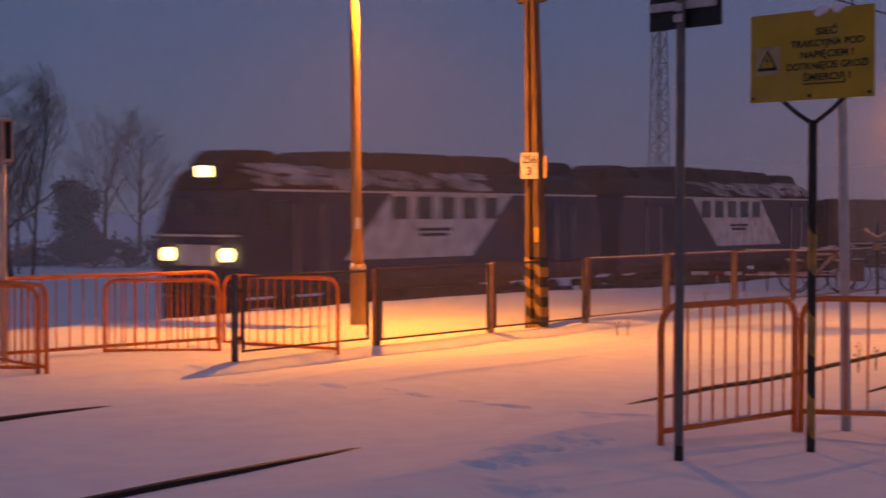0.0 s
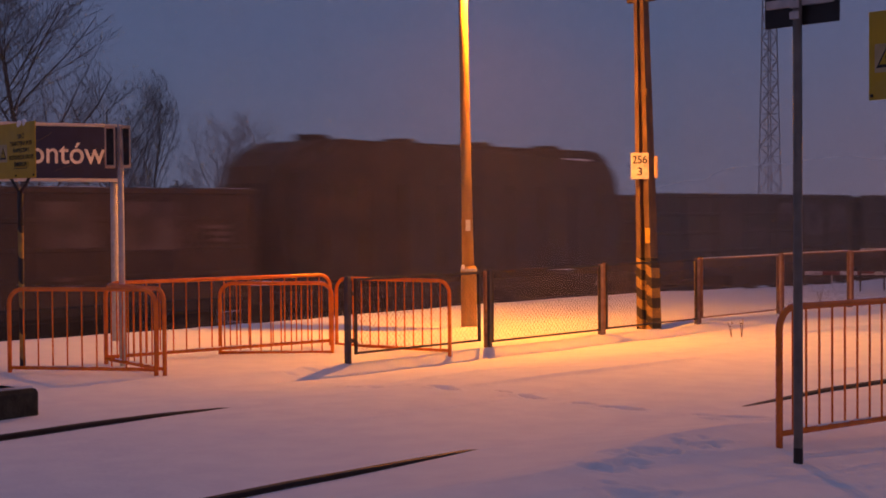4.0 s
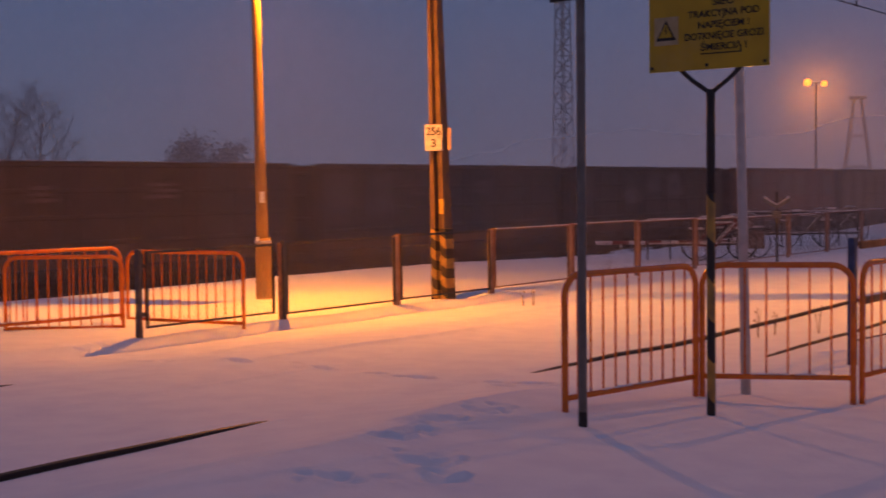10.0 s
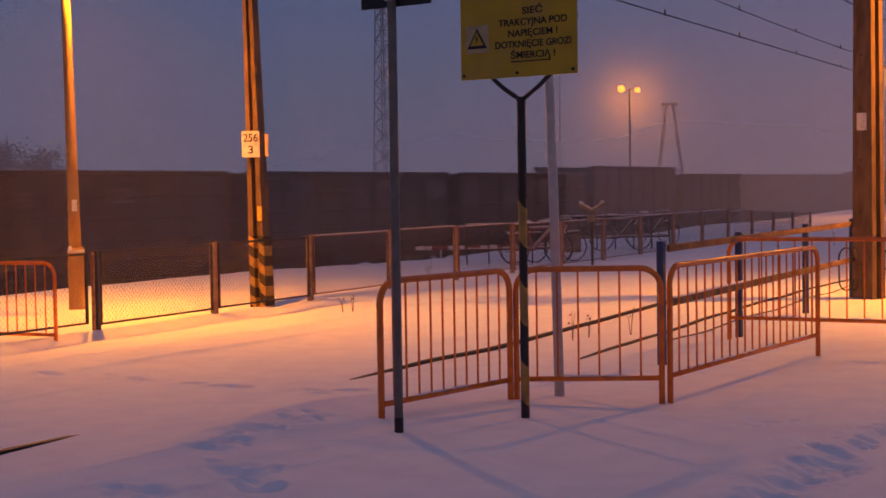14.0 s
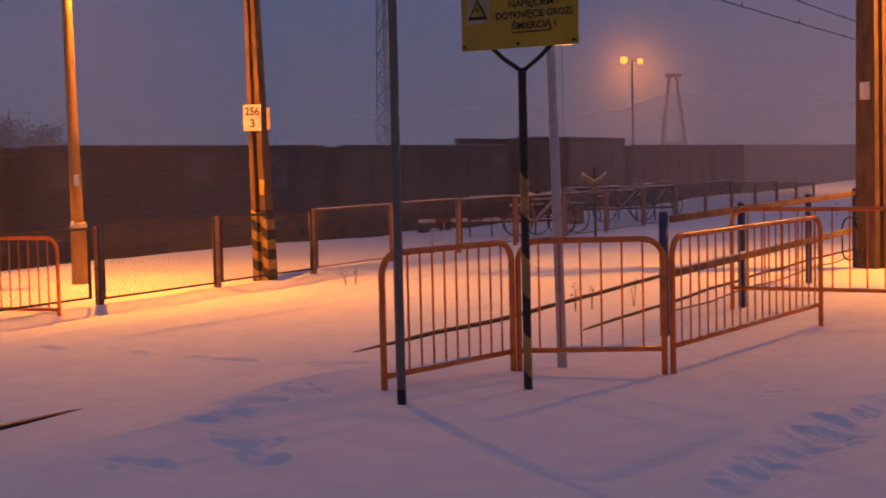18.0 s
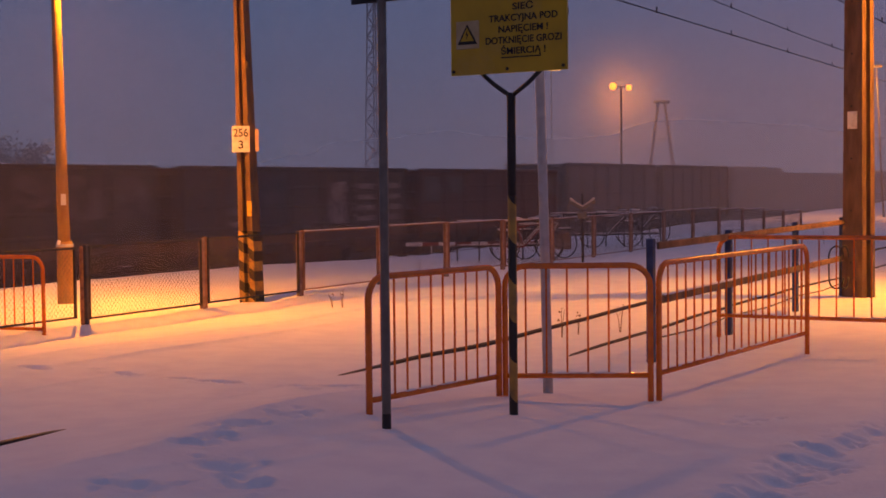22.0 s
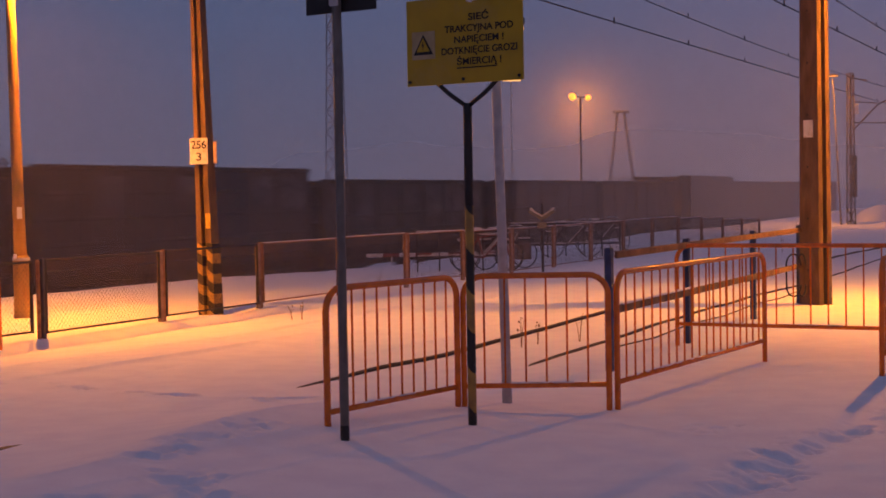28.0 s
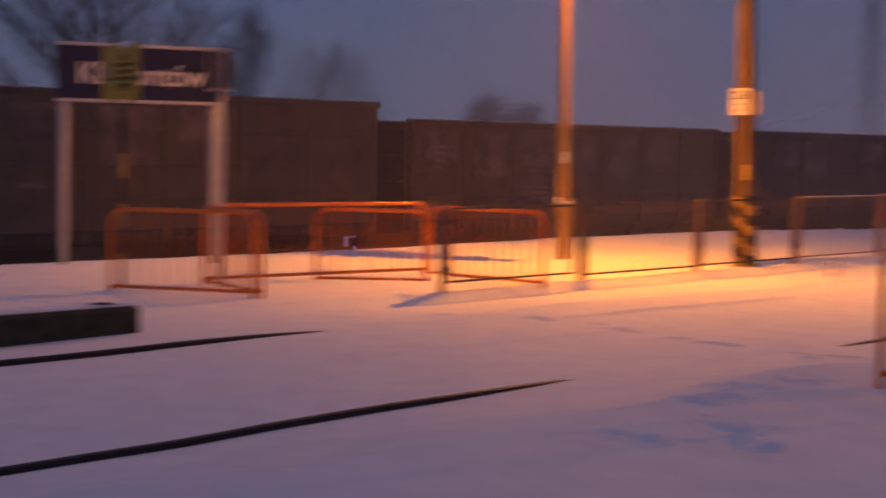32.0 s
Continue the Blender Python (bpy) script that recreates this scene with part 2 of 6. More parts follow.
W_RED = material("wagon_oxide_red", (0.115, 0.050, 0.032), (0.062, 0.031, 0.021), rough=0.85, scale=1.6, bump=0.3, fine=14, stain=(0.066, 0.04, 0.028), stain_scale=0.8, vary=0.12)
W_GREY = material("wagon_dusty_grey", (0.088, 0.066, 0.047), (0.046, 0.037, 0.028), rough=0.88, scale=1.6, bump=0.3, fine=14, stain=(0.055, 0.043, 0.031), stain_scale=0.8, vary=0.12)
W_DARK = material("wagon_sooty_brown", (0.072, 0.047, 0.033), (0.038, 0.027, 0.02), rough=0.85, scale=1.6, bump=0.3, fine=14, stain=(0.085, 0.05, 0.03), stain_scale=0.8, vary=0.12)
NET_WIRE = material("weathered_netting", (0.115, 0.085, 0.06), (0.07, 0.05, 0.04), rough=0.6, metal=0.3, scale=14, bump=0.1)
FENCE_RUST = material("rusted_fence_steel", (0.30, 0.16, 0.10), (0.17, 0.09, 0.06), rough=0.6, metal=0.2, scale=14, bump=0.15)
POST_CONCRETE = material("fence_post_concrete", (0.33, 0.235, 0.19), (0.22, 0.15, 0.12), rough=0.9, scale=9, bump=0.5, fine=45, stain=(0.15, 0.11, 0.09), stain_scale=2.5)
FENCE_PAINT = material("slate_fence_paint", (0.050, 0.056, 0.078), (0.032, 0.035, 0.05), rough=0.5, scale=12, bump=0.1, stain=(0.07, 0.05, 0.045), stain_scale=5)
DULL_METAL = material("dull_channel_metal", (0.56, 0.42, 0.31), (0.40, 0.29, 0.21), rough=0.6, metal=0.0, scale=10, bump=0.1, stain=(0.16, 0.12, 0.10), stain_scale=5)
STENCIL = material("faded_stencil", (0.17, 0.125, 0.11), (0.09, 0.065, 0.055), rough=0.9, scale=5, bump=0.2)
PALE_PANEL = material("frosted_panel", (0.23, 0.165, 0.15), (0.10, 0.07, 0.06), rough=0.9, scale=1.8, bump=0.2)
FROST_FILM = material("thin_frost_on_steel", (0.135, 0.105, 0.09), (0.06, 0.044, 0.036), rough=0.9, scale=1.5, bump=0.2, stain=(0.05, 0.036, 0.03), stain_scale=1.1)
DIM_RED = material("faded_red", (0.22, 0.05, 0.045), (0.14, 0.035, 0.03), rough=0.7)
RUNNING = material("bogie_grime", (0.035, 0.028, 0.025), (0.02, 0.017, 0.016), rough=0.85, scale=5, bump=0.4)
LOCO_BLUE = material("loco_dark_blue", (0.022, 0.030, 0.075), (0.014, 0.018, 0.042), rough=0.55, scale=2.2, bump=0.12, fine=20, stain=(0.05, 0.045, 0.05), stain_scale=1.0)
LOCO_WHITE = material("loco_off_white", (0.76, 0.74, 0.71), (0.50, 0.47, 0.45), rough=0.55, scale=2.2, bump=0.12, fine=20, stain=(0.36, 0.30, 0.28), stain_scale=1.2)
LOCO_ROOF = material("loco_sooty_roof", (0.050, 0.040, 0.036), (0.028, 0.023, 0.022), rough=0.8, scale=3, bump=0.3, stain=(0.09, 0.055, 0.04), stain_scale=1.2)
GLASS = material("dark_cab_glass", (0.015, 0.018, 0.024), rough=0.08, bump=0.0, spec=0.8)
HEADLIGHT = glowing("headlight_glow", (1.0, 0.70, 0.24), 7)
GLOBE_GLOW = glowing("sodium_globe_glow", (1.0, 0.36, 0.04), 2.6)
SODIUM_GLOW = glowing("sodium_lens_glow", (1.0, 0.45, 0.10), 2.4)


# ---- building helpers ----
def part(name, bm, mat, parent, label="", smooth=False):
    me = bpy.data.meshes.new(name)
    bmesh.ops.recalc_face_normals(bm, faces=bm.faces)
    bm.to_mesh(me)
    bm.free()
    return part_mesh(name, me, mat, parent, label, smooth)


def part_mesh(name, me, mat, parent, label="", smooth=False):
    if mat and not me.materials:
        me.materials.append(mat)
    if smooth:
        me.shade_smooth()
    ob = new(name, me)
    ob.parent = parent
    if label:
        tagged(ob, label)
    return ob


def thing(name, m, label, category, group="", kind=""):
    ob = new(name)
    ob.empty_display_size = 0.1
    ob.matrix_world = m
    return tagged(ob, label, category, group, kind)


def box(bm, centre, size, m=None, bevel=0.0):
    made = bmesh.ops.create_cube(bm, size=1.0)["verts"]
    mat = Matrix.Translation(centre) @ Matrix.Diagonal((*size, 1))
    if m:
        mat = m @ mat
    bmesh.ops.transform(bm, matrix=mat, verts=made)
    if bevel:
        edges = list({e for v in made for e in v.link_edges})
        bmesh.ops.bevel(bm, geom=edges, offset=bevel, segments=1, affect="EDGES", profile=0.5)


def tube(bm, pts, r, seg=8, r1=None, caps=True, square=False):
    """A round bar swept along points, tapering from r to r1."""
    pts = [Vector(p) for p in pts]
    r1 = r if r1 is None else r1
    rings = []
    side = None
    for i, p in enumerate(pts):
        d = (pts[min(i + 1, len(pts) - 1)] - pts[max(i - 1, 0)]).normalized()
        if side is None:
            side = d.cross(Vector((0, 0, 1)) if abs(d.z) < 0.9 else Vector((1, 0, 0))).normalized()
        side = (side - d * side.dot(d)).normalized()
        up = d.cross(side)
        rr = r + (r1 - r) * i / max(1, len(pts) - 1)
        ph = math.pi / 4 if square else 0
        rings.append([bm.verts.new(p + (side * math.cos(a + ph) + up * math.sin(a + ph)) * rr) for a in (2 * math.pi * k / seg for k in range(seg))])
    for a, b in zip(rings, rings[1:]):
        for k in range(seg):
            bm.faces.new((a[k], a[(k + 1) % seg], b[(k + 1) % seg], b[k]))
    if caps:
        bm.faces.new(rings[0][::-1])
        bm.faces.new(rings[-1])


def prism(bm, outline, y0, y1):
    """An outline in x and z, drawn out from y0 to y1."""
    a = [bm.verts.new((x, y0, z)) for x, z in outline]
    b = [bm.verts.new((x, y1, z)) for x, z in outline]
    bm.faces.new(a)
    bm.faces.new(b[::-1])
    for k in range(len(a)):
        j = (k + 1) % len(a)
        bm.faces.new((a[k], b[k], b[j], a[j]))


def words(name, body, size, mat, parent, m, width=0.0, bold=0.0):
    """Raised lettering as a mesh part, its middle at m."""
    cu = bpy.data.curves.new(name, "FONT")
    cu.body, cu.size, cu.align_x, cu.align_y, cu.extrude, cu.offset = body, size, "CENTER", "CENTER", 0.001, bold
    tmp = bpy.data.objects.new(name, cu)
    me = bpy.data.meshes.new_from_object(tmp)
    bpy.data.objects.remove(tmp)
    ob = part_mesh(name, me, mat, parent)
    sx = 1.0
    if width:
        xs = [v.co.x for v in me.vertices]
        sx = width / (max(xs) - min(xs))
    me.transform(m @ Matrix.Diagonal((sx, 1, 1, 1)))
    return ob


def upright(x, y, z, turn):
    """Lettering frame: stands upright, reads along the way turned by turn degrees, faces the camera side."""
    return pose(x, y, z, 90, 0, turn)


# ---- the ground: one snow sheet to the horizon ----
PRINTS = [(-6.42, 15.35, 0.8), (-6.5, 15.0, 0.6), (-5.75, 14.45, 0.8), (-5.5, 13.9, 0.6), (-5.3, 13.75, 0.8), (-5.05, 13.7, 0.9), (-4.75, 13.72, 0.5), (-4.32, 13.55, 1.1), (-4.22, 13.42, 0.9),
          (-3.68, 13.47, 0.7), (-3.44, 13.22, 1.0), (-3.33, 13.12, 0.9), (-2.78, 12.81, 0.8), (-2.4, 12.56, 1.1), (-2.3, 12.48, 0.9), (-1.66, 12.29, 0.8), (-1.54, 12.02, 0.8), (-1.3, 12.23, 1.2), (-1.12, 12.0, 0.6)]
PATCH = [(-1.86, 8.80, 1.2), (-1.80, 8.98, 0.8), (-1.71, 9.10, 1.0), (-1.66, 9.45, 1.0), (-1.60, 9.55, 1.2), (-1.47, 9.90, 0.8), (-1.36, 9.98, 0.7), (-1.58, 8.28, 1.2), (-1.44, 8.12, 0.9), (-1.37, 7.95, 1.3),
         (-1.92, 7.70, 1.1), (-1.30, 10.0, 0.6), (-1.75, 9.3, 0.6), (-1.52, 8.45, 0.6)]
PATH_R = [(1.26, 7.93, 1.1), (1.45, 8.17, 1.0), (1.62, 8.5, 1.2), (1.78, 8.62, 0.9), (1.80, 9.04, 1.0), (1.95, 9.1, 1.0), (2.04, 9.42, 1.2), (2.32, 9.72, 1.0), (2.40, 9.9, 0.8), (2.63, 10.2, 1.0),
          (2.86, 10.5, 1.1), (2.98, 10.75, 0.9), (3.24, 11.12, 1.0), (3.4, 11.5, 0.9), (1.85, 10.53, 0.7), (1.97, 8.95, 0.8), (1.1, 7.6, 1.0)]


def ease(a, b, v):
    v = np.clip((v - a) / (b - a), 0, 1)
    return v * v * (3 - 2 * v)


def wave(x, y, s, seed):
    """Smooth noise from a few crossed sines."""
    rs = np.random.RandomState(seed)
    z = 0 * x
    for _ in range(7):
        a, f, p = rs.uniform(0, 6.28), s * rs.uniform(0.5, 1.6), rs.uniform(0, 6.28)
        z = z + np.sin((x * math.cos(a) + y * math.sin(a)) * f + p)
    return z / 7


def dimple(d, x, y, cx, cy, ang, lx, ly, depth):
    """Tread one ragged hollow with a low rim into d."""
    near = np.nonzero((np.abs(x - cx) < 0.45) & (np.abs(y - cy) < 0.45))[0]
    if not len(near):
        return
    px, py = x[near] - cx, y[near] - cy
    u = px * math.cos(ang) + py * math.sin(ang)
    v = -px * math.sin(ang) + py * math.cos(ang)
    q = ((u / lx) ** 2 + (v / ly) ** 2) * (1 + 0.45 * wave(px, py, 26, int(abs(cx * 97 + cy * 31)) % 999))
    d[near] += -depth * np.exp(-q ** 3) + depth * 0.25 * np.exp(-(np.sqrt(np.maximum(q, 0)) - 1.35) ** 2 / 0.06)


def ground_z(x, y):
    x, y = np.asarray(x, float), np.asarray(y, float)
    o = x * OFF.x + y * OFF.y
    a = x * RUN.x + y * RUN.y
    z = 0.05 * wave(x, y, 0.55, 3) * ease(4, 9, np.hypot(x, y)) + 0.020 * wave(x, y, 2.1, 4) + 0.006 * wave(x, y, 5.5, 9)
    z = z - 1.42 * ease(17.2 + 0.8 * np.sin(a * 0.13), 22.5, o)
    z = z + 0.10 * np.exp(-((o - 16.6) / 1.3) ** 2) * (0.6 + 0.6 * np.sin(a * 0.35))
    z = z + 0.5 * ease(60, 110, a) * (1 - ease(16, 22, o))
    # hollows of wind along the rails
    for ro in (5.62, 6.93, 8.88, 10.3):
        z = z - 0.012 * np.exp(-((o - ro) / 0.09) ** 2)
    # wind ridges along the line
    for ro, h, w, f, ph in ((8.05, 0.020, 0.35, 0.31, 0.4), (9.62, 0.030, 0.40, 0.23, 1.9), (11.25, 0.022, 0.30, 0.37, 3.0), (7.5, 0.012, 0.2, 0.5, 5.0), (4.3, 0.02, 0.5, 0.4, 1.0), (14.2, 0.03, 0.5, 0.3, 2.0)):
        q = (o - ro - 0.15 * np.sin(a * f * 0.7 + ph)) / w
        z = z + h * (0.6 + 0.6 * np.sin(a * f + ph)) * np.exp(-np.abs(q) ** 1.5) * np.where(q < 0, 1.0, 0.8)
    # lips where the wind has cut the drift
    for ro, h, back, f, ph, a0, a1 in ((10.45, 0.032, 0.8, 0.25, 0.0, 9.0, 26.0), (9.42, 0.036, 1.0, 0.3, 4.0, 9.0, 24.0), (8.75, 0.020, 0.9, 0.4, 1.0, 4.0, 20.0), (7.6, 0.030, 0.7, 0.5, 2.0, 12.0, 24.0)):
        q = o - ro - 0.10 * np.sin(a * f + ph) - 0.05 * np.sin(a * f * 2.7)
        z = z + h * ease(-0.035, 0.035, q) * np.exp(-np.clip(q, 0, 9) / back) * ease(a0, a0 + 3, a) * (1 - ease(a1 - 4, a1, a)) * (0.65 + 0.35 * np.sin(a * 0.8 + ph))
    # long drift with a crest along the near track, its far side towards the lamps
    q = o - 5.62 - 0.10 * np.sin(a * 0.9) - 0.05 * np.sin(a * 2.3 + 1)
    z = z + 0.175 * np.exp(-np.abs(np.where(q < 0, q / 0.95, q / 0.62)) ** 1.3) * ease(-8, 0, a) * (1 - ease(9.2, 11.6, a))
    # trodden step beside the near path
    q = o - 2.12 + 0.05 * (a - 8) - 0.06 * np.sin(a * 1.7)
    z = z - 0.055 * np.exp(-np.abs(np.where(q < 0, q / 0.55, q / 0.10)) ** 2) * ease(4, 6.5, a) * (1 - ease(11, 14, a))
    # scoured hollow before the fence, mound behind it, bowl round the line pole
    z = z - 0.10 * (1 - ease(11.95, 12.45, o)) * ease(10.0, 11.6, o) * ease(8, 11, a) * (1 - ease(20, 25, a))
    z = z + 0.055 * np.exp(-((o - 14.1) / 0.8) ** 2 - ((a - 15.9) / 2.5) ** 2)
    z = z - 0.10 * np.exp(-((x + 3.72) ** 2 + (y - 22.45) ** 2) / 0.55 ** 2)
    near = (np.hypot(x, y) < 25)
    if near.any():
        xs, ys = x[near], y[near]
        d = 0 * xs
        rs = np.random.RandomState(8)
        for cx, cy, big in PRINTS:
            dimple(d, xs, ys, cx, cy, -0.45 + rs.uniform(-0.5, 0.5), 0.14 * big, 0.07 * big, 0.040 * big)
        for cx, cy, big in PATCH + PATH_R:
            dimple(d, xs, ys, cx, cy, rs.uniform(-0.4, 0.9), 0.11 * big, 0.08 * big, 0.024 * big)
            for _ in range(8):
                dimple(d, xs, ys, cx + rs.uniform(-0.22, 0.22), cy + rs.uniform(-0.22, 0.22), rs.uniform(0, 3), rs.uniform(0.03, 0.08), rs.uniform(0.03, 0.05), rs.uniform(-0.012, 0.020))
        z = z.copy()
        z[near] = z[near] + d
    return z


def gz(x, y):
    return float(ground_z(np.array([x]), np.array([y]))[0])


def steps(stops):
    out = []
    for a, b, d in stops:
        out += list(np.arange(a, b - 1e-6, d))
    return np.array(out + [stops[-1][1]])


def make_ground():
    xs = steps([(-3000, -300, 300), (-300, -60, 24), (-60, -20, 2.5), (-20, -9, 0.4), (-9, -7.2, 0.11), (-7.2, 4.4, 0.026), (4.4, 9, 0.10), (9, 30, 0.7), (30, 90, 4), (90, 300, 24), (300, 3000, 300)])
    ys = steps([(-3000, -300, 300), (-300, -20, 20), (-20, 4, 1.2), (4, 6.5, 0.15), (6.5, 15.5, 0.028), (15.5, 24, 0.05), (24, 27, 0.15), (27, 60, 0.6), (60, 140, 2.5), (140, 400, 20), (400, 3000, 260)])
    gx, gy = np.meshgrid(xs, ys)
    co = np.stack([gx.ravel(), gy.ravel(), ground_z(gx.ravel(), gy.ravel())], 1)
    nx, ny = len(xs), len(ys)
    i = (np.arange(ny - 1)[:, None] * nx + np.arange(nx - 1)[None, :]).ravel()
    quads = np.stack([i, i + 1, i + nx + 1, i + nx], 1)
    me = bpy.data.meshes.new("ground")
    me.from_pydata(co.tolist(), [], quads.tolist())
    me.materials.append(SNOW)
    me.shade_smooth()
    ob = new("ground", me)
    tagged(ob, "deep wind-smoothed snow with footprints and drifted hollows", "snow", kind="structure")


make_ground()


def along(a, o, z=0.0):
    return RUN * a + OFF * o + Vector((0, 0, z))


def make_rail(name, o, a0, a1, z, dip0, dip1):
    """One rail head and web half sunk in snow, its ends running down under the drift."""
    bm = bmesh.new()
    prof = [(-0.034, 0.0), (-0.034, -0.03), (-0.01, -0.045), (-0.01, -0.15), (0.01, -0.15), (0.01, -0.045), (0.034, -0.03), (0.034, 0.0), (0.026, 0.008), (-0.026, 0.008)]
    rings = []
    n = max(6, int((a1 - a0) / 0.3))
    for k in range(n + 1):
        a = a0 + (a1 - a0) * k / n
        g = gz(*along(a, o).xy)
        lift = z - (dip0 * max(0, 1 - (a - a0) / 2.2) ** 2 + dip1 * max(0, 1 - (a1 - a) / 2.2) ** 2)
        rings.append([bm.verts.new((x, a, g + zz + lift)) for x, zz in prof])
    for p, q in zip(rings, rings[1:]):
        for k in range(len(prof)):
            j = (k + 1) % len(prof)
            bm.faces.new((p[k], p[j], q[j], q[k]))
    bm.faces.new(rings[0])
    bm.faces.new(rings[-1])
    ob = part(name, bm, RAIL_STEEL, None)
    ob.matrix_world = Matrix.Translation(along(0, o)) @ pose(0, 0, 0, 0, 0, -25.15)
    return tagged(ob, "dark steel railway rail half buried in snow", "rail", "buried rails", "structure")


make_rail("rail", 10.35, 2.0, 8.5, 0.032, 0, 0.048)
make_rail("rail", 6.97, 0.0, 8.1, 0.026, 0, 0.046)
make_rail("rail", 6.88, 11.35, 60, 0.030, 0.036, 0)
make_rail("rail", 5.66, 13.2, 60, 0.008, 0.03, 0)


# ---- orange crowd barriers ----
def barrier(p, q, top, sunk=0.12, bars=0, r=0.024):
    """Tube arch with rounded corners, low rail and upright bars, from leg p to leg q."""
    p, q = Vector((*p, 0)), Vector((*q, 0))
    d = (q - p)
    n = d.length
    ang = math.degrees(math.atan2(d.y, d.x))
    z0, z1 = gz(*p.xy), gz(*q.xy)
    base = (z0 + z1) / 2
    th = thing("crowd_barrier", pose(p.x, p.y, 0, 0, 0, ang), "orange painted tubular steel crowd barrier standing in snow", "barrier", "orange crossing barriers")
    rc = 0.16
    pts = [(0, 0, z0 - sunk), (0, 0, top - rc)]
    pts += [(rc - rc * math.cos(a), 0, top - rc + rc * math.sin(a)) for a in (0.26, 0.52, 0.79, 1.05, 1.31, 1.57)]
    pts += [(n - rc + rc * math.sin(a), 0, top - rc + rc * math.cos(a)) for a in (0, 0.26, 0.52, 0.79, 1.05, 1.31, 1.57)]
    pts += [(n, 0, z1 - sunk)]
    bm = bmesh.new()
    tube(bm, pts, r, 10)
    part("frame", bm, ORANGE, th, smooth=True)
    low = top - 0.86
    bm = bmesh.new()
    tube(bm, [(0.01, 0, low), (n - 0.01, 0, low)], r * 0.85, 8)
    part("bottom_rail", bm, ORANGE, th, smooth=True)
    count = bars or max(4, round(n / 0.165))
    bm = bmesh.new()
    tube(bm, [(0, 0, low + 0.01), (0, 0, top - 0.01)], 0.0085, 6)
    first = part("bar", bm, ORANGE, th, smooth=True)
    first.location.x = n / count
    for k in range(2, count):
        ob = part_mesh("bar", first.data, None, th)
        ob.location.x = n * k / count
    # snow left on the top tube
    bm = bmesh.new()
    rs = random.Random(int(n * 1000))
    for k in range(int(n * 5)):
        x = rs.uniform(0.2, n - 0.2)
        box(bm, (x, 0, low + r * 0.9), (rs.uniform(0.05, 0.16), 0.024, 0.012), bevel=0.004)
    tagged(part("clinging_snow", bm, SNOW_CAP, th, "thin line of snow lying on the low rail"), kind="stuff")
    return th


barrier((-0.89, 10.2), (0.02, 11.47), 1.06, bars=11)
barrier((0.07, 11.5), (1.20, 11.48), 1.06, bars=7)
barrier((1.27, 11.52), (3.06, 14.55), 1.07, bars=20)
barrier((2.45, 16.21), (4.75, 15.10), 1.10, bars=14)
barrier((3.82, 13.19), (4.70, 14.95), 1.06, bars=11)
barrier((-9.39, 13.99), (-7.70, 14.16), 0.93, bars=10)
barrier((-7.62, 14.20), (-8.84, 15.10), 0.93, bars=10)
barrier((-8.90, 15.2), (-7.15, 17.88), 0.94, bars=18)
barrier((-7.08, 17.92), (-5.37, 17.34), 0.89, bars=13)
barrier((-8.16, 16.7), (-6.80, 17.04), 0.87, bars=11)


# ---- chain-link fence along the broad-gauge line ----
def wire_mesh(w, h, pitch=0.07, wire=0.0024):
    """Diamond netting, one mesh for every bay."""
    verts, faces = [], []

    def strand(x0, z0, x1, z1, y):
        d = Vector((x1 - x0, 0, z1 - z0)).normalized()
        s = Vector((-d.z, 0, d.x)) * wire
        k = len(verts)
        for px, pz in ((x0, z0), (x1, z1)):
            verts.extend([(px + s.x, y, pz + s.z), (px - s.x, y, pz - s.z), (px, y + 0.0035, pz)])
        faces.extend([(k, k + 1, k + 4, k + 3), (k + 1, k + 2, k + 5, k + 4), (k + 2, k, k + 3, k + 5)])

    for sgn in (1, -1):
        c = -h
        while c < w:
            a0, a1 = max(0, -c), min(h, w - c)
            if a1 > a0:
                xa, xb = c + a0, c + a1
                if sgn < 0:
                    xa, xb = w - xa, w - xb
                strand(xa, a0, xb, a1, 0.003 * sgn)
            c += pitch * 1.25
    me = bpy.data.meshes.new("wire_mesh")
    me.from_pydata(verts, [], faces)
    me.materials.append(NET_WIRE)
    return me


FENCE_O, BAY = 12.4, 2.504
FENCE_A0 = RUN.dot(Vector((-6.17, 15.97, 0)))


def fence_post(parent, a, h, concrete, w=0.075):
    bm = bmesh.new()
    x = a - FENCE_A0
    g = gz(*along(a, FENCE_O).xy)
    box(bm, (x, 0, (h + g - 0.3) / 2), (w, w, h - g + 0.3), bevel=0.012)
    return part("post", bm, POST_CONCRETE if concrete else FENCE_RUST if w < 0.05 else FENCE_PAINT, parent, "square concrete post" if concrete else "dark painted steel post")


def fence_bay(parent, a, w, h, netting, thick=0.018, mat=None):
    x = a - FENCE_A0
    bm = bmesh.new()
    for z in (0.0, h):
        box(bm, (x + w / 2, -0.012, z), (w, 0.036, thick * (1.6 if z else 1.3)), bevel=0.003)
    for dx in (0.0, w):
        box(bm, (x + dx, -0.01, h / 2), (thick * 1.6, 0.03, h + thick * 1.6))
    fr = part("panel_frame", bm, mat or DARK_STEEL, parent)
    net = part_mesh("wire_mesh", netting, None, fr)
    net.location = (x, 0, 0)
    return fr


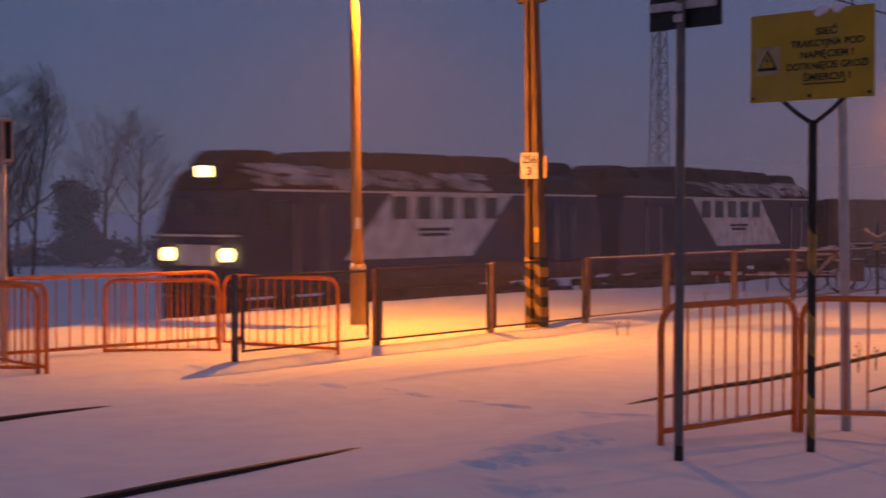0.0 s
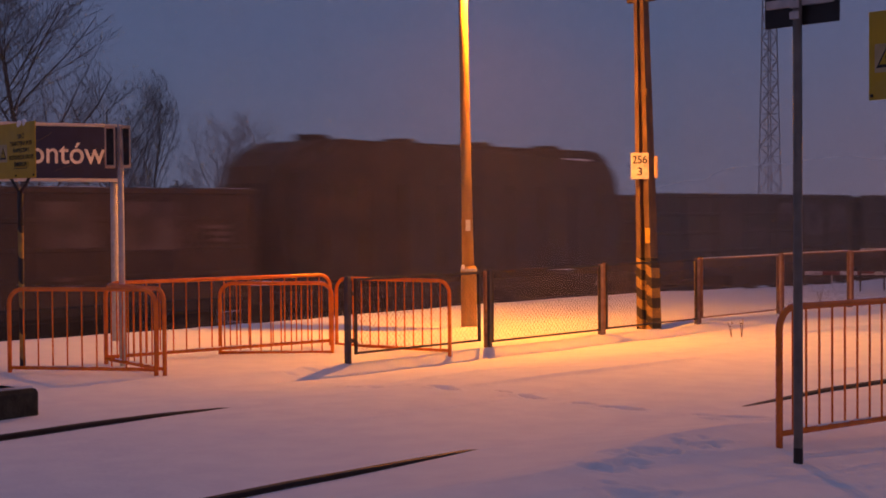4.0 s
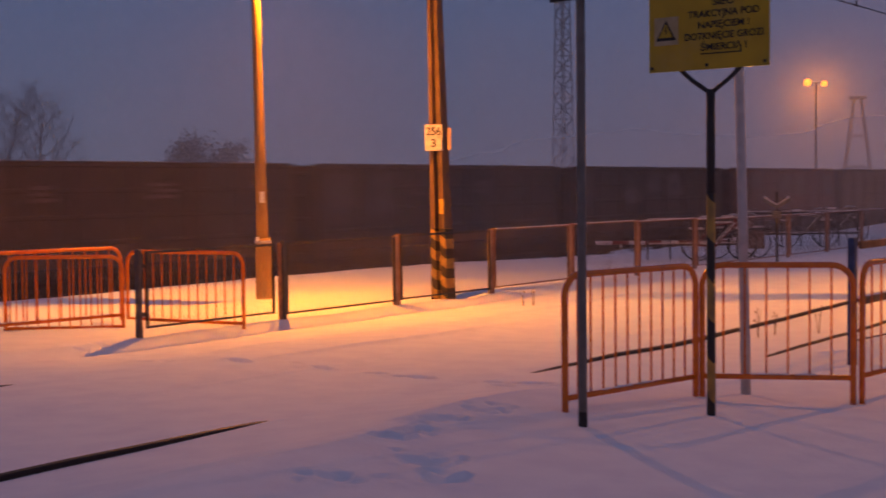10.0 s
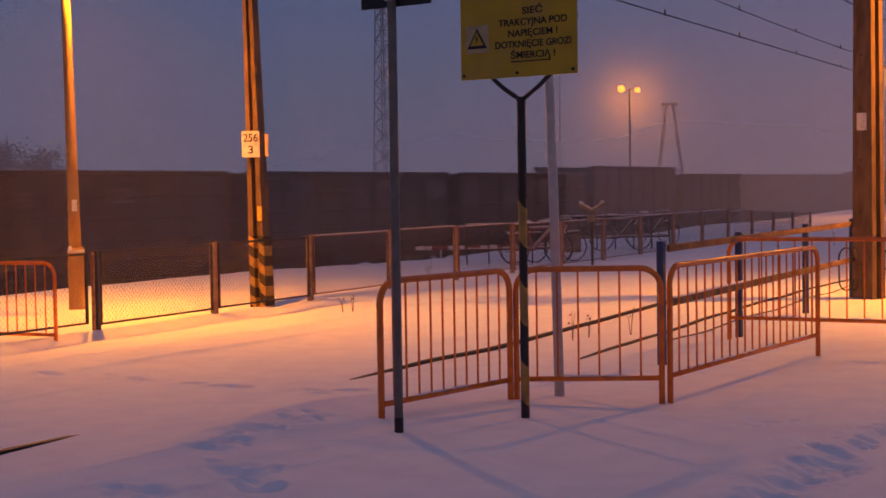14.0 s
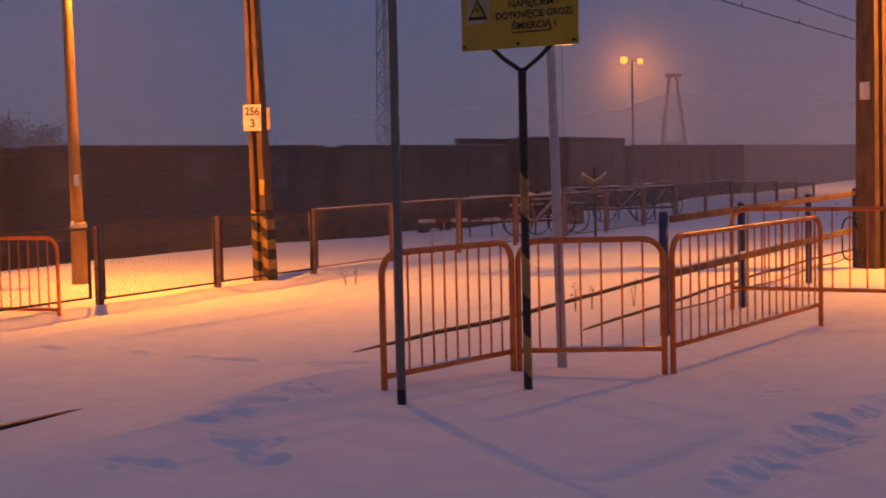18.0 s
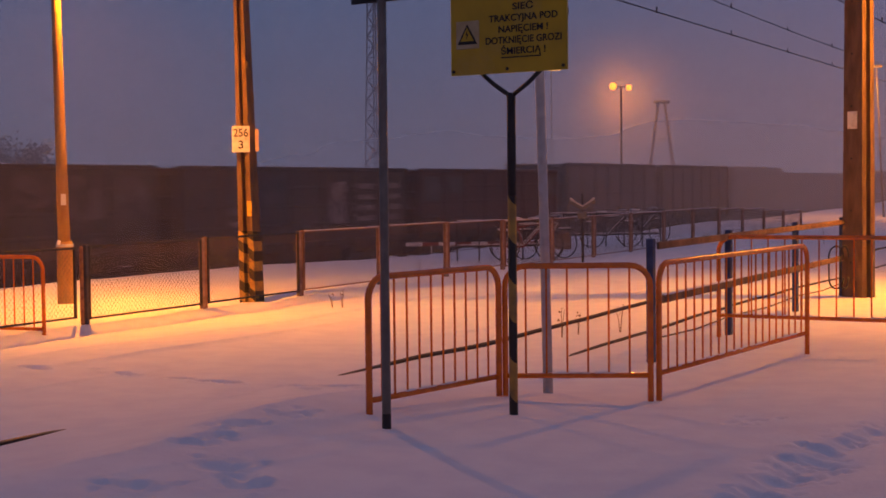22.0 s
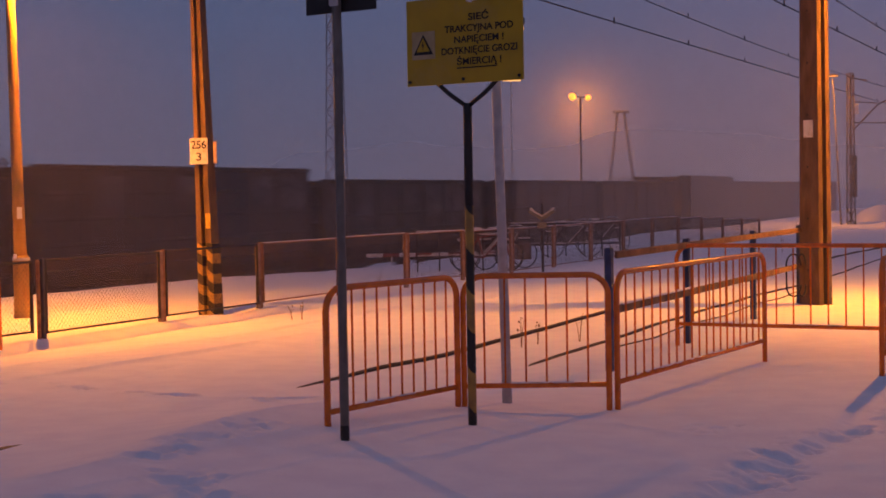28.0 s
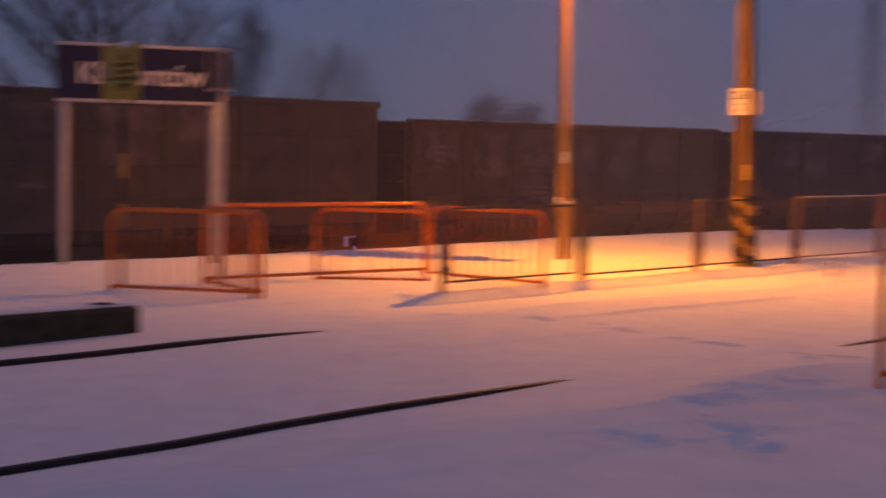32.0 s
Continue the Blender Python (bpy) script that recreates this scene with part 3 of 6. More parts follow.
def make_fence():
    m = Matrix.Translation(along(FENCE_A0, FENCE_O, 0)) @ pose(0, 0, 0, 0, 0, 64.85)
    gate = thing("fence_gate", m, "closed chain-link gate panel between dark blue steel posts", "gate")
    net = wire_mesh(BAY - 0.30, 0.86, 0.058, 0.0012)
    fence_post(gate, FENCE_A0, 1.0, False, 0.07)
    bay = fence_bay(gate, FENCE_A0 + 0.12, BAY - 0.30, 0.86, net)
    bay.location.z = 0.10
    for z in (0.25, 0.8):
        bm = bmesh.new()
        box(bm, (0.06, 0, z), (0.07, 0.03, 0.05), bevel=0.006)
        part("hinge", bm, DARK_STEEL, gate)
    fence = thing("chain_link_fence", m, "chain-link fence with concrete posts along a snowy bank", "fence")
    full = wire_mesh(BAY - 0.16, 0.90, 0.058, 0.0012)
    fine = wire_mesh(BAY - 0.16, 0.90, 0.06, 0.0011)
    tops = [1.0, 1.0, 1.01, 1.02, 1.03, 1.01, 0.98, 0.97, 0.97, 0.97, 0.98, 0.98, 0.92, 0.86, 0.78, 0.72, 0.66]
    for k in range(1, 17):
        a = FENCE_A0 + BAY * k
        fence_post(fence, a + 0.03, tops[k], False, 0.065 if k < 2 else 0.045)
        fence_post(fence, a - 0.045, tops[k] - 0.02, k > 1, 0.045 if k < 2 else 0.07)
        if k < 16:
            bay = fence_bay(fence, a + 0.08, BAY - 0.16, 0.90, full if k < 3 else fine, thick=0.018 if k < 3 else 0.014, mat=FENCE_RUST if k > 2 else None)
            bay.location.z = tops[k] - 0.93
            if k > 2:
                bm = bmesh.new()
                box(bm, (a + 0.08 - FENCE_A0 + (BAY - 0.16) / 2, -0.012, 0.915), (BAY - 0.2, 0.028, 0.009), bevel=0.003)
                part("clinging_snow", bm, SNOW_CAP, bay)
    return fence


make_fence()


# ---- poles ----
def stripes(name, period, slant, phase=0.0):
    m = bpy.data.materials.new(name)
    m.use_nodes = True
    nt = m.node_tree
    b = nt.nodes["Principled BSDF"]
    b.inputs["Roughness"].default_value = 0.65
    tc = nt.nodes.new("ShaderNodeTexCoord")
    sp = nt.nodes.new("ShaderNodeSeparateXYZ")
    nt.links.new(tc.outputs["Object"], sp.inputs[0])
    ma = nt.nodes.new("ShaderNodeMath")
    ma.operation, ma.inputs[1].default_value = "MULTIPLY_ADD", slant
    nt.links.new(sp.outputs["X"], ma.inputs[0])
    nt.links.new(sp.outputs["Z"], ma.inputs[2])
    nz = nt.nodes.new("ShaderNodeTexNoise")
    nz.inputs["Scale"].default_value, nz.inputs["Detail"].default_value = 9, 6
    nt.links.new(tc.outputs["Object"], nz.inputs["Vector"])
    wob = nt.nodes.new("ShaderNodeMath")
    wob.operation, wob.inputs[1].default_value = "MULTIPLY_ADD", 0.03
    nt.links.new(nz.outputs["Fac"], wob.inputs[0])
    nt.links.new(ma.outputs[0], wob.inputs[2])
    dv = nt.nodes.new("ShaderNodeMath")
    dv.operation, dv.inputs[1].default_value = "DIVIDE", period
    sh = nt.nodes.new("ShaderNodeMath")
    sh.inputs[1].default_value = phase
    nt.links.new(wob.outputs[0], sh.inputs[0])
    nt.links.new(sh.outputs[0], dv.inputs[0])
    fr = nt.nodes.new("ShaderNodeMath")
    fr.operation = "FRACT"
    nt.links.new(dv.outputs[0], fr.inputs[0])
    gt = nt.nodes.new("ShaderNodeMath")
    gt.operation, gt.inputs[1].default_value = "GREATER_THAN", 0.5
    nt.links.new(fr.outputs[0], gt.inputs[0])
    r = nt.nodes.new("ShaderNodeValToRGB")
    ramp_stops(r, [(0.3, (0.22, 0.14, 0.05)), (0.65, (0.42, 0.26, 0.05))])
    nt.links.new(nz.outputs["Fac"], r.inputs[0])
    mx = nt.nodes.new("ShaderNodeMix")
    mx.data_type = "RGBA"
    nt.links.new(gt.outputs[0], mx.inputs["Factor"])
    nt.links.new(r.outputs[0], mx.inputs["A"])
    mx.inputs["B"].default_value = (0.02, 0.018, 0.016, 1)
    nt.links.new(mx.outputs["Result"], b.inputs["Base Color"])
    bp = nt.nodes.new("ShaderNodeBump")
    bp.inputs["Strength"].default_value, bp.inputs["Distance"].default_value = 0.4, 0.01
    nt.links.new(nz.outputs["Fac"], bp.inputs["Height"])
    nt.links.new(bp.outputs[0], b.inputs["Normal"])
    return m


HAZARD = stripes("hazard_stripes", 0.30, 0.65)
HAZARD_THIN = stripes("hazard_bands", 0.57, 1.2, 0.43)


def h_section(bm, w0, d0, w1, d1, z0, z1, x1=0.0, flange=0.34, web=0.3):
    """A tapering H-shaped concrete pole."""
    def ring(w, d, z, dx):
        f = w * flange
        k = d * web / 2
        pts = [(-w / 2, -d / 2), (-w / 2 + f, -d / 2), (-w / 2 + f, -k), (w / 2 - f, -k), (w / 2 - f, -d / 2), (w / 2, -d / 2),
               (w / 2, d / 2), (w / 2 - f, d / 2), (w / 2 - f, k), (-w / 2 + f, k), (-w / 2 + f, d / 2), (-w / 2, d / 2)]
        return [bm.verts.new((x + dx, y, z)) for x, y in pts]
    a, b = ring(w0, d0, z0, 0), ring(w1, d1, z1, x1)
    n = len(a)
    for k in range(n):
        bm.faces.new((a[k], a[(k + 1) % n], b[(k + 1) % n], b[k]))
    bm.faces.new(b)
    bm.faces.new(a[::-1])


def plate(name, w, h, mat, parent, m, label="", depth=0.012):
    """A flat sheet, its front towards -y of m."""
    bm = bmesh.new()
    box(bm, (0, 0, 0), (w, depth, h), m, bevel=0.003)
    return part(name, bm, mat, parent, label)


def street_lamp():
    th = thing("street_lamp", pose(-6.0, 20.42, gz(-6.0, 20.42)), "tapered concrete lamp post with sodium gold light in its colour", "street lamp", "sodium street lamps")
    bm = bmesh.new()
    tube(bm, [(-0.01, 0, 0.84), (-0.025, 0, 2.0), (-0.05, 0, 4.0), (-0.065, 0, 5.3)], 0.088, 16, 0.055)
    part("pole", bm, CONCRETE_GOLD_LIT, th, smooth=True)
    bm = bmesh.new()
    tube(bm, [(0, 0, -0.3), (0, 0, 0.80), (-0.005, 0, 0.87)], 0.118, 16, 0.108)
    part("base_sleeve", bm, CONCRETE_GOLD_LIT, th, "wider concrete foot of the post", True)
    g = gz(-6.0, 20.42)
    bm = bmesh.new()
    tube(bm, [(-0.065, 0, 5.2), (-0.06, 0, 5.33), (0.0, -0.02, 5.38), (0.1, -0.04, 5.38)], 0.025, 8)
    part("arm", bm, GALV, th, smooth=True)
    bm = bmesh.new()
    box(bm, (0.32, -0.06, 5.30 - g), (0.5, 0.24, 0.14), bevel=0.04)
    part("lamp_housing", bm, GALV, th)
    bm = bmesh.new()
    box(bm, (0.32, -0.06, 5.222 - g), (0.34, 0.17, 0.02), bevel=0.008)
    part("lens", bm, SODIUM_GLOW, th, "glowing orange lens")
    plate("notice", 0.07, 0.16, WHITE_PAINT, th, pose(0.02, -0.092, 1.46), "small white notice")
    bm = bmesh.new()
    box(bm, (-0.055, -0.1, 0.86), (0.05, 0.03, 0.07), bevel=0.012)
    part("clinging_snow", bm, SNOW_CAP, th)
    bm = bmesh.new()
    tube(bm, [(0, 0, 0.80), (0, 0, 0.84)], 0.121, 16)
    part("strap", bm, GALV, th)


def line_pole(x, y, turn, w0, d0, w1, d1, top, lean, label, mat):
    th = thing("line_pole", pose(x, y, gz(x, y), 0, 0, turn), label, "utility pole", "concrete line poles")
    bm = bmesh.new()
    h_section(bm, w0, d0, w1, d1, -0.3, top, lean)
    part("shaft", bm, mat, th)
    bm = bmesh.new()
    for k in range(6):
        z = 0.55 + k * 0.62
        box(bm, (0.0, -d0 * 0.12 - 0.004 * (6 - k), z), (0.05, 0.08, 0.11), bevel=0.01)
    tagged(part("rungs", bm, CONCRETE_DARK, th, "small step blocks in the recess"), kind="stuff")
    return th


def poles():
    p = line_pole(-3.72, 22.5, -24, 0.29, 0.24, 0.165, 0.15, 5.25, -0.13, "concrete line pole with a kilometre plate and hazard stripes", CONCRETE_DARK)
    bm = bmesh.new()
    h_section(bm, 0.298, 0.248, 0.270, 0.226, -0.2, 1.12, -0.026)
    part("hazard_sleeve", bm, HAZARD, p, "yellow and black slanting hazard stripes")
    m = pose(-0.055, -0.16, 2.52, 0, 0, 30)
    plate("kilometre_plate", 0.27, 0.40, WHITE_PAINT, p, m, "white kilometre plate with black figures")
    words("figure", "256", 0.17, BLACK_PAINT, p, m @ pose(0, -0.008, 0.09, 90), 0.22, 0.002)
    words("figure", "3", 0.17, BLACK_PAINT, p, m @ pose(0, -0.008, -0.09, 90), 0.075, 0.002)
    plate("side_plate", 0.055, 0.34, DULL_METAL, p, pose(0.145, -0.02, 2.50, 0, 0, 24), "kilometre plate seen edge-on")
    plate("notice", 0.085, 0.23, YELLOW_PAINT, p, pose(0.055, -0.118, 1.46), "small faded notice")
    bm = bmesh.new()
    box(bm, (-0.12, 0, 5.08), (0.50, 0.10, 0.10), bevel=0.02)
    part("crossarm", bm, DARK_STEEL, p)
    for dx in (-0.32, 0.08):
        bm = bmesh.new()
        tube(bm, [(dx, 0, 5.1), (dx, 0, 5.2), (dx, 0, 5.3)], 0.05, 8, 0.03)
        part("insulator", bm, WHITE_PAINT, p)
    q = line_pole(5.27, 21.5, 38, 0.30, 0.36, 0.22, 0.27, 8.0, 0.0, "brown weathered concrete pole with a small notice", CONCRETE_DARK)
    plate("notice", 0.17, 0.25, WHITE_PAINT, q, pose(-0.145, 0.0, 2.55, 0, 0, -90), "pale square notice")
    bm = bmesh.new()
    for k in range(9):
        tube(bm, [(-0.13 + 0.004 * k, 0.02, 0.5 + k * 0.75), (-0.152 + 0.004 * k, 0.02, 0.5 + k * 0.75)], 0.016, 8)
    tagged(part("bolts", bm, BLACK_PAINT, q, "dark bolt heads down the face"), kind="stuff")
    # second lamp on its own column
    th = thing("street_lamp", pose(8.1, 21.9, gz(8.1, 21.9)), "tall street lamp column with an orange sodium lamp", "street lamp", "sodium street lamps")
    bm = bmesh.new()
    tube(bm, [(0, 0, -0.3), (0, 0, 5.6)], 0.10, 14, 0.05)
    part("pole", bm, CONCRETE_GOLD_LIT, th, smooth=True)
    bm = bmesh.new()
    tube(bm, [(0, 0, 5.55), (-0.2, -0.15, 5.75), (-0.5, -0.4, 5.75)], 0.025, 8)
    part("arm", bm, GALV, th, smooth=True)
    bm = bmesh.new()
    box(bm, (-0.75, -0.58, 5.68), (0.5, 0.2, 0.14), pose(0, 0, 0), bevel=0.04)
    part("lamp_housing", bm, GALV, th)
    bm = bmesh.new()
    box(bm, (-0.75, -0.58, 5.60), (0.34, 0.15, 0.02), bevel=0.008)
    part("lens", bm, SODIUM_GLOW, th, "glowing orange lens")


street_lamp()
poles()


# ---- signs ----
TURN = -33


def warning_sign(x, y, z_low, label):
    """Yellow danger board on a forked, banded post."""
    th = thing("warning_sign", pose(x, y, gz(x, y), 0, 0, TURN), label, "sign", "overhead line warning signs")
    g = -gz(x, y)
    bm = bmesh.new()
    tube(bm, [(0, 0, -0.3), (0, 0, 1.62 + g)], 0.032, 10)
    part("banded_post", bm, HAZARD_THIN, th, "post with black and yellow bands", True)
    bm = bmesh.new()
    tube(bm, [(0, 0, 1.62 + g), (0, 0, z_low - 0.14 + g)], 0.0325, 10)
    part("upper_post", bm, BLACK_PAINT, th, smooth=True)
    for s in (-1, 1):
        bm = bmesh.new()
        tube(bm, [(s * 0.01, 0, z_low - 0.16 + g), (s * 0.15, 0.0, z_low - 0.07 + g), (s * 0.27, 0, z_low + 0.03 + g)], 0.017, 8)
        part("fork", bm, BLACK_PAINT, th, smooth=True)
    m = pose(0, -0.035, z_low + 0.31 + g)
    board = plate("board", 0.98, 0.62, YELLOW_SIGN, th, m, "yellow enamel board with black lettering")
    for k, (txt, w) in enumerate((("SIEĆ", 0.17), ("TRAKCYJNA POD", 0.57), ("NAPIĘCIEM !", 0.41), ("DOTKNIĘCIE GROZI", 0.63), ("ŚMIERCIĄ !", 0.37))):
        words("lettering", txt, 0.068, BLACK_PAINT, board, m @ pose(0.13, -0.008, 0.155 - 0.078 * k, 90), w, 0.0012)
    bm = bmesh.new()
    box(bm, (0.11, -0.008, -0.20), (0.33, 0.004, 0.008), m)
    part("underline", bm, BLACK_PAINT, board)
    tri = m @ pose(-0.34, -0.008, -0.02)
    plate("pictogram_plate", 0.20, 0.20, PALE_SIGN, board, tri, "white square with a warning triangle", 0.006)
    for size, mat, dy in ((0.17, BLACK_PAINT, -0.006), (0.115, YELLOW_SIGN, -0.009)):
        bm = bmesh.new()
        o = [(-size / 2, -size * 0.40), (size / 2, -size * 0.40), (0, size * 0.46)]
        prism(bm, o, dy, dy + 0.002)
        bmesh.ops.transform(bm, matrix=tri, verts=bm.verts)
        part("triangle", bm, mat, board)
    bm = bmesh.new()
    prism(bm, [(0.006, 0.035), (-0.012, -0.002), (0.0, -0.002), (-0.004, -0.035), (0.013, 0.006), (0.001, 0.006)], -0.012, -0.010)
    bmesh.ops.transform(bm, matrix=tri, verts=bm.verts)
    part("flash", bm, BLACK_PAINT, board)
    for bx in (-0.46, 0.0, 0.46):
        bm = bmesh.new()
        tube(bm, [(bx, -0.045, z_low + 0.03 + g), (bx, -0.055, z_low + 0.03 + g)], 0.012, 8)
        part("bolt", bm, BLACK_PAINT, board)
    bm = bmesh.new()
    rs = random.Random(4)
    for k in range(9):
        cx, cz = rs.uniform(0.10, 0.30), 0.325 - abs(rs.gauss(0, 0.022))
        made = bmesh.ops.create_icosphere(bm, subdivisions=1, radius=1)["verts"]
        bmesh.ops.transform(bm, matrix=m @ Matrix.Translation((cx - 0.05, -0.006, cz)) @ Matrix.Diagonal((0.045, 0.010, 0.028, 1)), verts=made)
    tagged(part("clinging_snow", bm, SNOW_CAP, board, "wet snow stuck to the upper edge", True), kind="stuff")
    return th


warning_sign(0.12, 10.58, 2.49, "yellow overhead-line warning board on a forked banded post")
warning_sign(-9.54, 14.47, 2.15, "yellow overhead-line warning board with snow on it")


def back_of_sign():
    th = thing("sign_post", pose(-0.74, 9.78, gz(-0.74, 9.78), 0, 0, TURN), "grey steel post with a dark snow-plastered sign", "sign")
    bm = bmesh.new()
    tube(bm, [(0, 0, -0.3), (0, 0, 3.25)], 0.03, 12)
    part("post", bm, GREY_PAINT, th, smooth=True)
    plate("panel", 0.58, 0.60, BLACK_PAINT, th, pose(0, 0.045, 3.14), "dark sign panel")
    bm = bmesh.new()
    box(bm, (0, 0.02, 2.99), (0.52, 0.03, 0.055), bevel=0.006)
    part("bracket", bm, GALV, th)
    for z in (2.9, 2.97):
        bm = bmesh.new()
        box(bm, (0, -0.034, z), (0.07, 0.02, 0.05), bevel=0.006)
        part("clamp", bm, GALV, th)
    bm = bmesh.new()
    rs = random.Random(3)
    for k in range(40):
        cx, cz = rs.uniform(-0.25, 0.24), 3.08 + abs(rs.gauss(0, 0.14))
        made = bmesh.ops.create_icosphere(bm, subdivisions=1, radius=1)["verts"]
        r = rs.uniform(0.03, 0.075)
        bmesh.ops.transform(bm, matrix=Matrix.Translation((cx, 0.035, min(cz, 3.42))) @ Matrix.Diagonal((r, 0.016, r * 0.8, 1)), verts=made)
    tagged(part("clinging_snow", bm, SNOW_CAP, th, "snow plastered over the panel", True), kind="stuff")
    bm = bmesh.new()
    tube(bm, [(0, 0, -0.1), (0, 0, 0.10)], 0.031, 12)
    part("foot", bm, BLACK_PAINT, th)


def station_sign():
    a, b = Vector((-11.75, 16.5, 0)), Vector((-10.34, 18.0, 0))
    d = b - a
    n = d.length
    th = thing("station_sign", pose(a.x, a.y, 0, 0, 0, math.degrees(math.atan2(d.y, d.x))), "navy station name board with white letters on two steel posts", "sign")
    for x in (0.0, n):
        bm = bmesh.new()
        tube(bm, [(x, 0.03, -0.4), (x, 0.03, 2.95)], 0.055, 12)
        part("post", bm, GALV, th, "bright galvanised post", True)
    m = pose(n / 2 - 0.02, -0.05, 2.58)
    board = plate("board", n + 0.16, 0.70, SIGN_BLUE, th, m, "navy name board", 0.03)
    for z in (2.95, 2.21):
        bm = bmesh.new()
        box(bm, (n / 2 - 0.02, -0.05, z), (n + 0.2, 0.07, 0.045), bevel=0.008)
        part("edge_rail", bm, GALV, th, "pale metal edge catching the lamp")
    words("lettering", "Klimontów", 0.42, WHITE_PAINT, board, m @ pose(0.02, -0.018, -0.02, 90), n * 0.84, 0.004)
    for k, (px, pz, an) in enumerate(((0.05, 0.18, 32), (0.35, -0.2, 20))):
        bm = bmesh.new()
        box(bm, (0, 0, 0), (0.3, 0.003, 0.004), m @ pose(px, -0.017, pz, 0, -an, 0))
        part("scratch", bm, STENCIL, board)


def framed_sign():
    """Two open channel frames back to back on a steel post."""
    th = thing("sign_post", pose(-8.58, 15.02, gz(-8.58, 15.02), 0, 0, 30), "galvanised post carrying two empty channel frames", "sign")
    bm = bmesh.new()
    tube(bm, [(0, 0, -0.3), (0, 0, 2.75)], 0.035, 12)
    part("post", bm, GALV, th, smooth=True)
    for s in (-1, 1):
        cx = s * 0.085 - 0.03
        bm = bmesh.new()
        for z in (2.275, 2.725):
            box(bm, (cx, -0.02, z), (0.115, 0.10, 0.035), bevel=0.006)
        for dx in (-0.05, 0.05):
            box(bm, (cx + dx, -0.02, 2.50), (0.018, 0.10, 0.42))
        part("channel_frame", bm, DULL_METAL, th, "dull metal channel frame")
        plate("backing", 0.085, 0.42, DARK_STEEL, th, pose(cx, 0.01, 2.50))


back_of_sign()
station_sign()
framed_sign()


def plain_posts():
    th = thing("steel_post", pose(0.42, 11.83, gz(0.42, 11.83)), "light grey round steel post with a small glowing lamp", "street lamp")
    bm = bmesh.new()
    tube(bm, [(0, 0, -0.3), (-0.03, 0, 1.5), (-0.065, 0, 3.0)], 0.040, 14, 0.038)
    part("shaft", bm, GALV, th, smooth=True)
    bm = bmesh.new()
    tube(bm, [(-0.065, 0, 3.0), (-0.065, 0, 3.02)], 0.042, 14)
    part("cap", bm, GREY_PAINT, th)
    bm = bmesh.new()
    box(bm, (0.04, 0, 3.05), (0.28, 0.13, 0.09), bevel=0.025)
    part("lamp_housing", bm, GREY_PAINT, th)
    bm = bmesh.new()
    box(bm, (0.08, 0, 2.992), (0.18, 0.10, 0.028), bevel=0.006)
    part("lens", bm, SODIUM_GLOW, th, "glowing orange lens")
    th = thing("steel_column", pose(2.555, 8.16, gz(2.555, 8.16), 0, 0, 14), "tall grey-blue square steel column", "post")
    bm = bmesh.new()
    box(bm, (0, 0, 2.9), (0.105, 0.105, 6.4), bevel=0.012)
    part("shaft", bm, GREY_PAINT, th)
    bm = bmesh.new()
    box(bm, (0, 0, -0.02), (0.2, 0.2, 0.03), bevel=0.006)
    part("base_plate", bm, GREY_PAINT, th)


plain_posts()


# ---- platform railing with blue posts ----
def railing():
    o = 4.62
    a0 = RUN.dot(Vector((2.6, 16.37, 0)))
    th = thing("railing", Matrix.Translation(along(a0, o)) @ pose(0, 0, 0, 0, 0, 64.85), "railing with dark blue posts and orange-brown flat rails", "railing")
    at = [-2.61, 0.0, 3.05, 5.85]
    for k, x in enumerate(at):
        bm = bmesh.new()
        box(bm, (x, 0, 0.42), (0.085, 0.07, 1.5), bevel=0.008)
        part("post", bm, BLUE_PAINT, th, "dark blue square post")
    for z, w in ((1.10, 0.07), (0.58, 0.075)):
        bm = bmesh.new()
        box(bm, (1.65, -0.05, z), (8.4, 0.03, w), bevel=0.008)
        part("rail", bm, TIMBER, th, "worn flat rail")
    bm = bmesh.new()
    for x0, x1 in zip(at, at[1:]):
        tube(bm, [(x0, -0.03, 0.22), ((x0 + x1) / 2, -0.03, 0.19), (x1, -0.03, 0.22)], 0.008, 6)
    part("low_wire", bm, DARK_STEEL, th)
    bm = bmesh.new()
    box(bm, (-1.2, -0.05, 0.625), (2.4, 0.035, 0.02), bevel=0.006)
    part("clinging_snow", bm, SNOW_CAP, th)
    ch = thing("hanging_chain", Matrix.Translation(along(a0 + 5.0, o - 0.10)) @ pose(0, 0, 0, 0, 0, 10), "black chain looped over a rail end", "chain")
    for dx, r in ((0.0, 0.11), (0.12, 0.06)):
        bm = bmesh.new()
        tube(bm, [(dx + r * math.cos(a), 0.0, 0.62 + 0.16 * math.sin(a) - (0.28 if math.sin(a) < 0 else 0)) for a in [k * 2 * math.pi / 18 for k in range(19)]], 0.012, 6)
        part("loop", bm, BLACK_PAINT, ch, smooth=True)


railing()


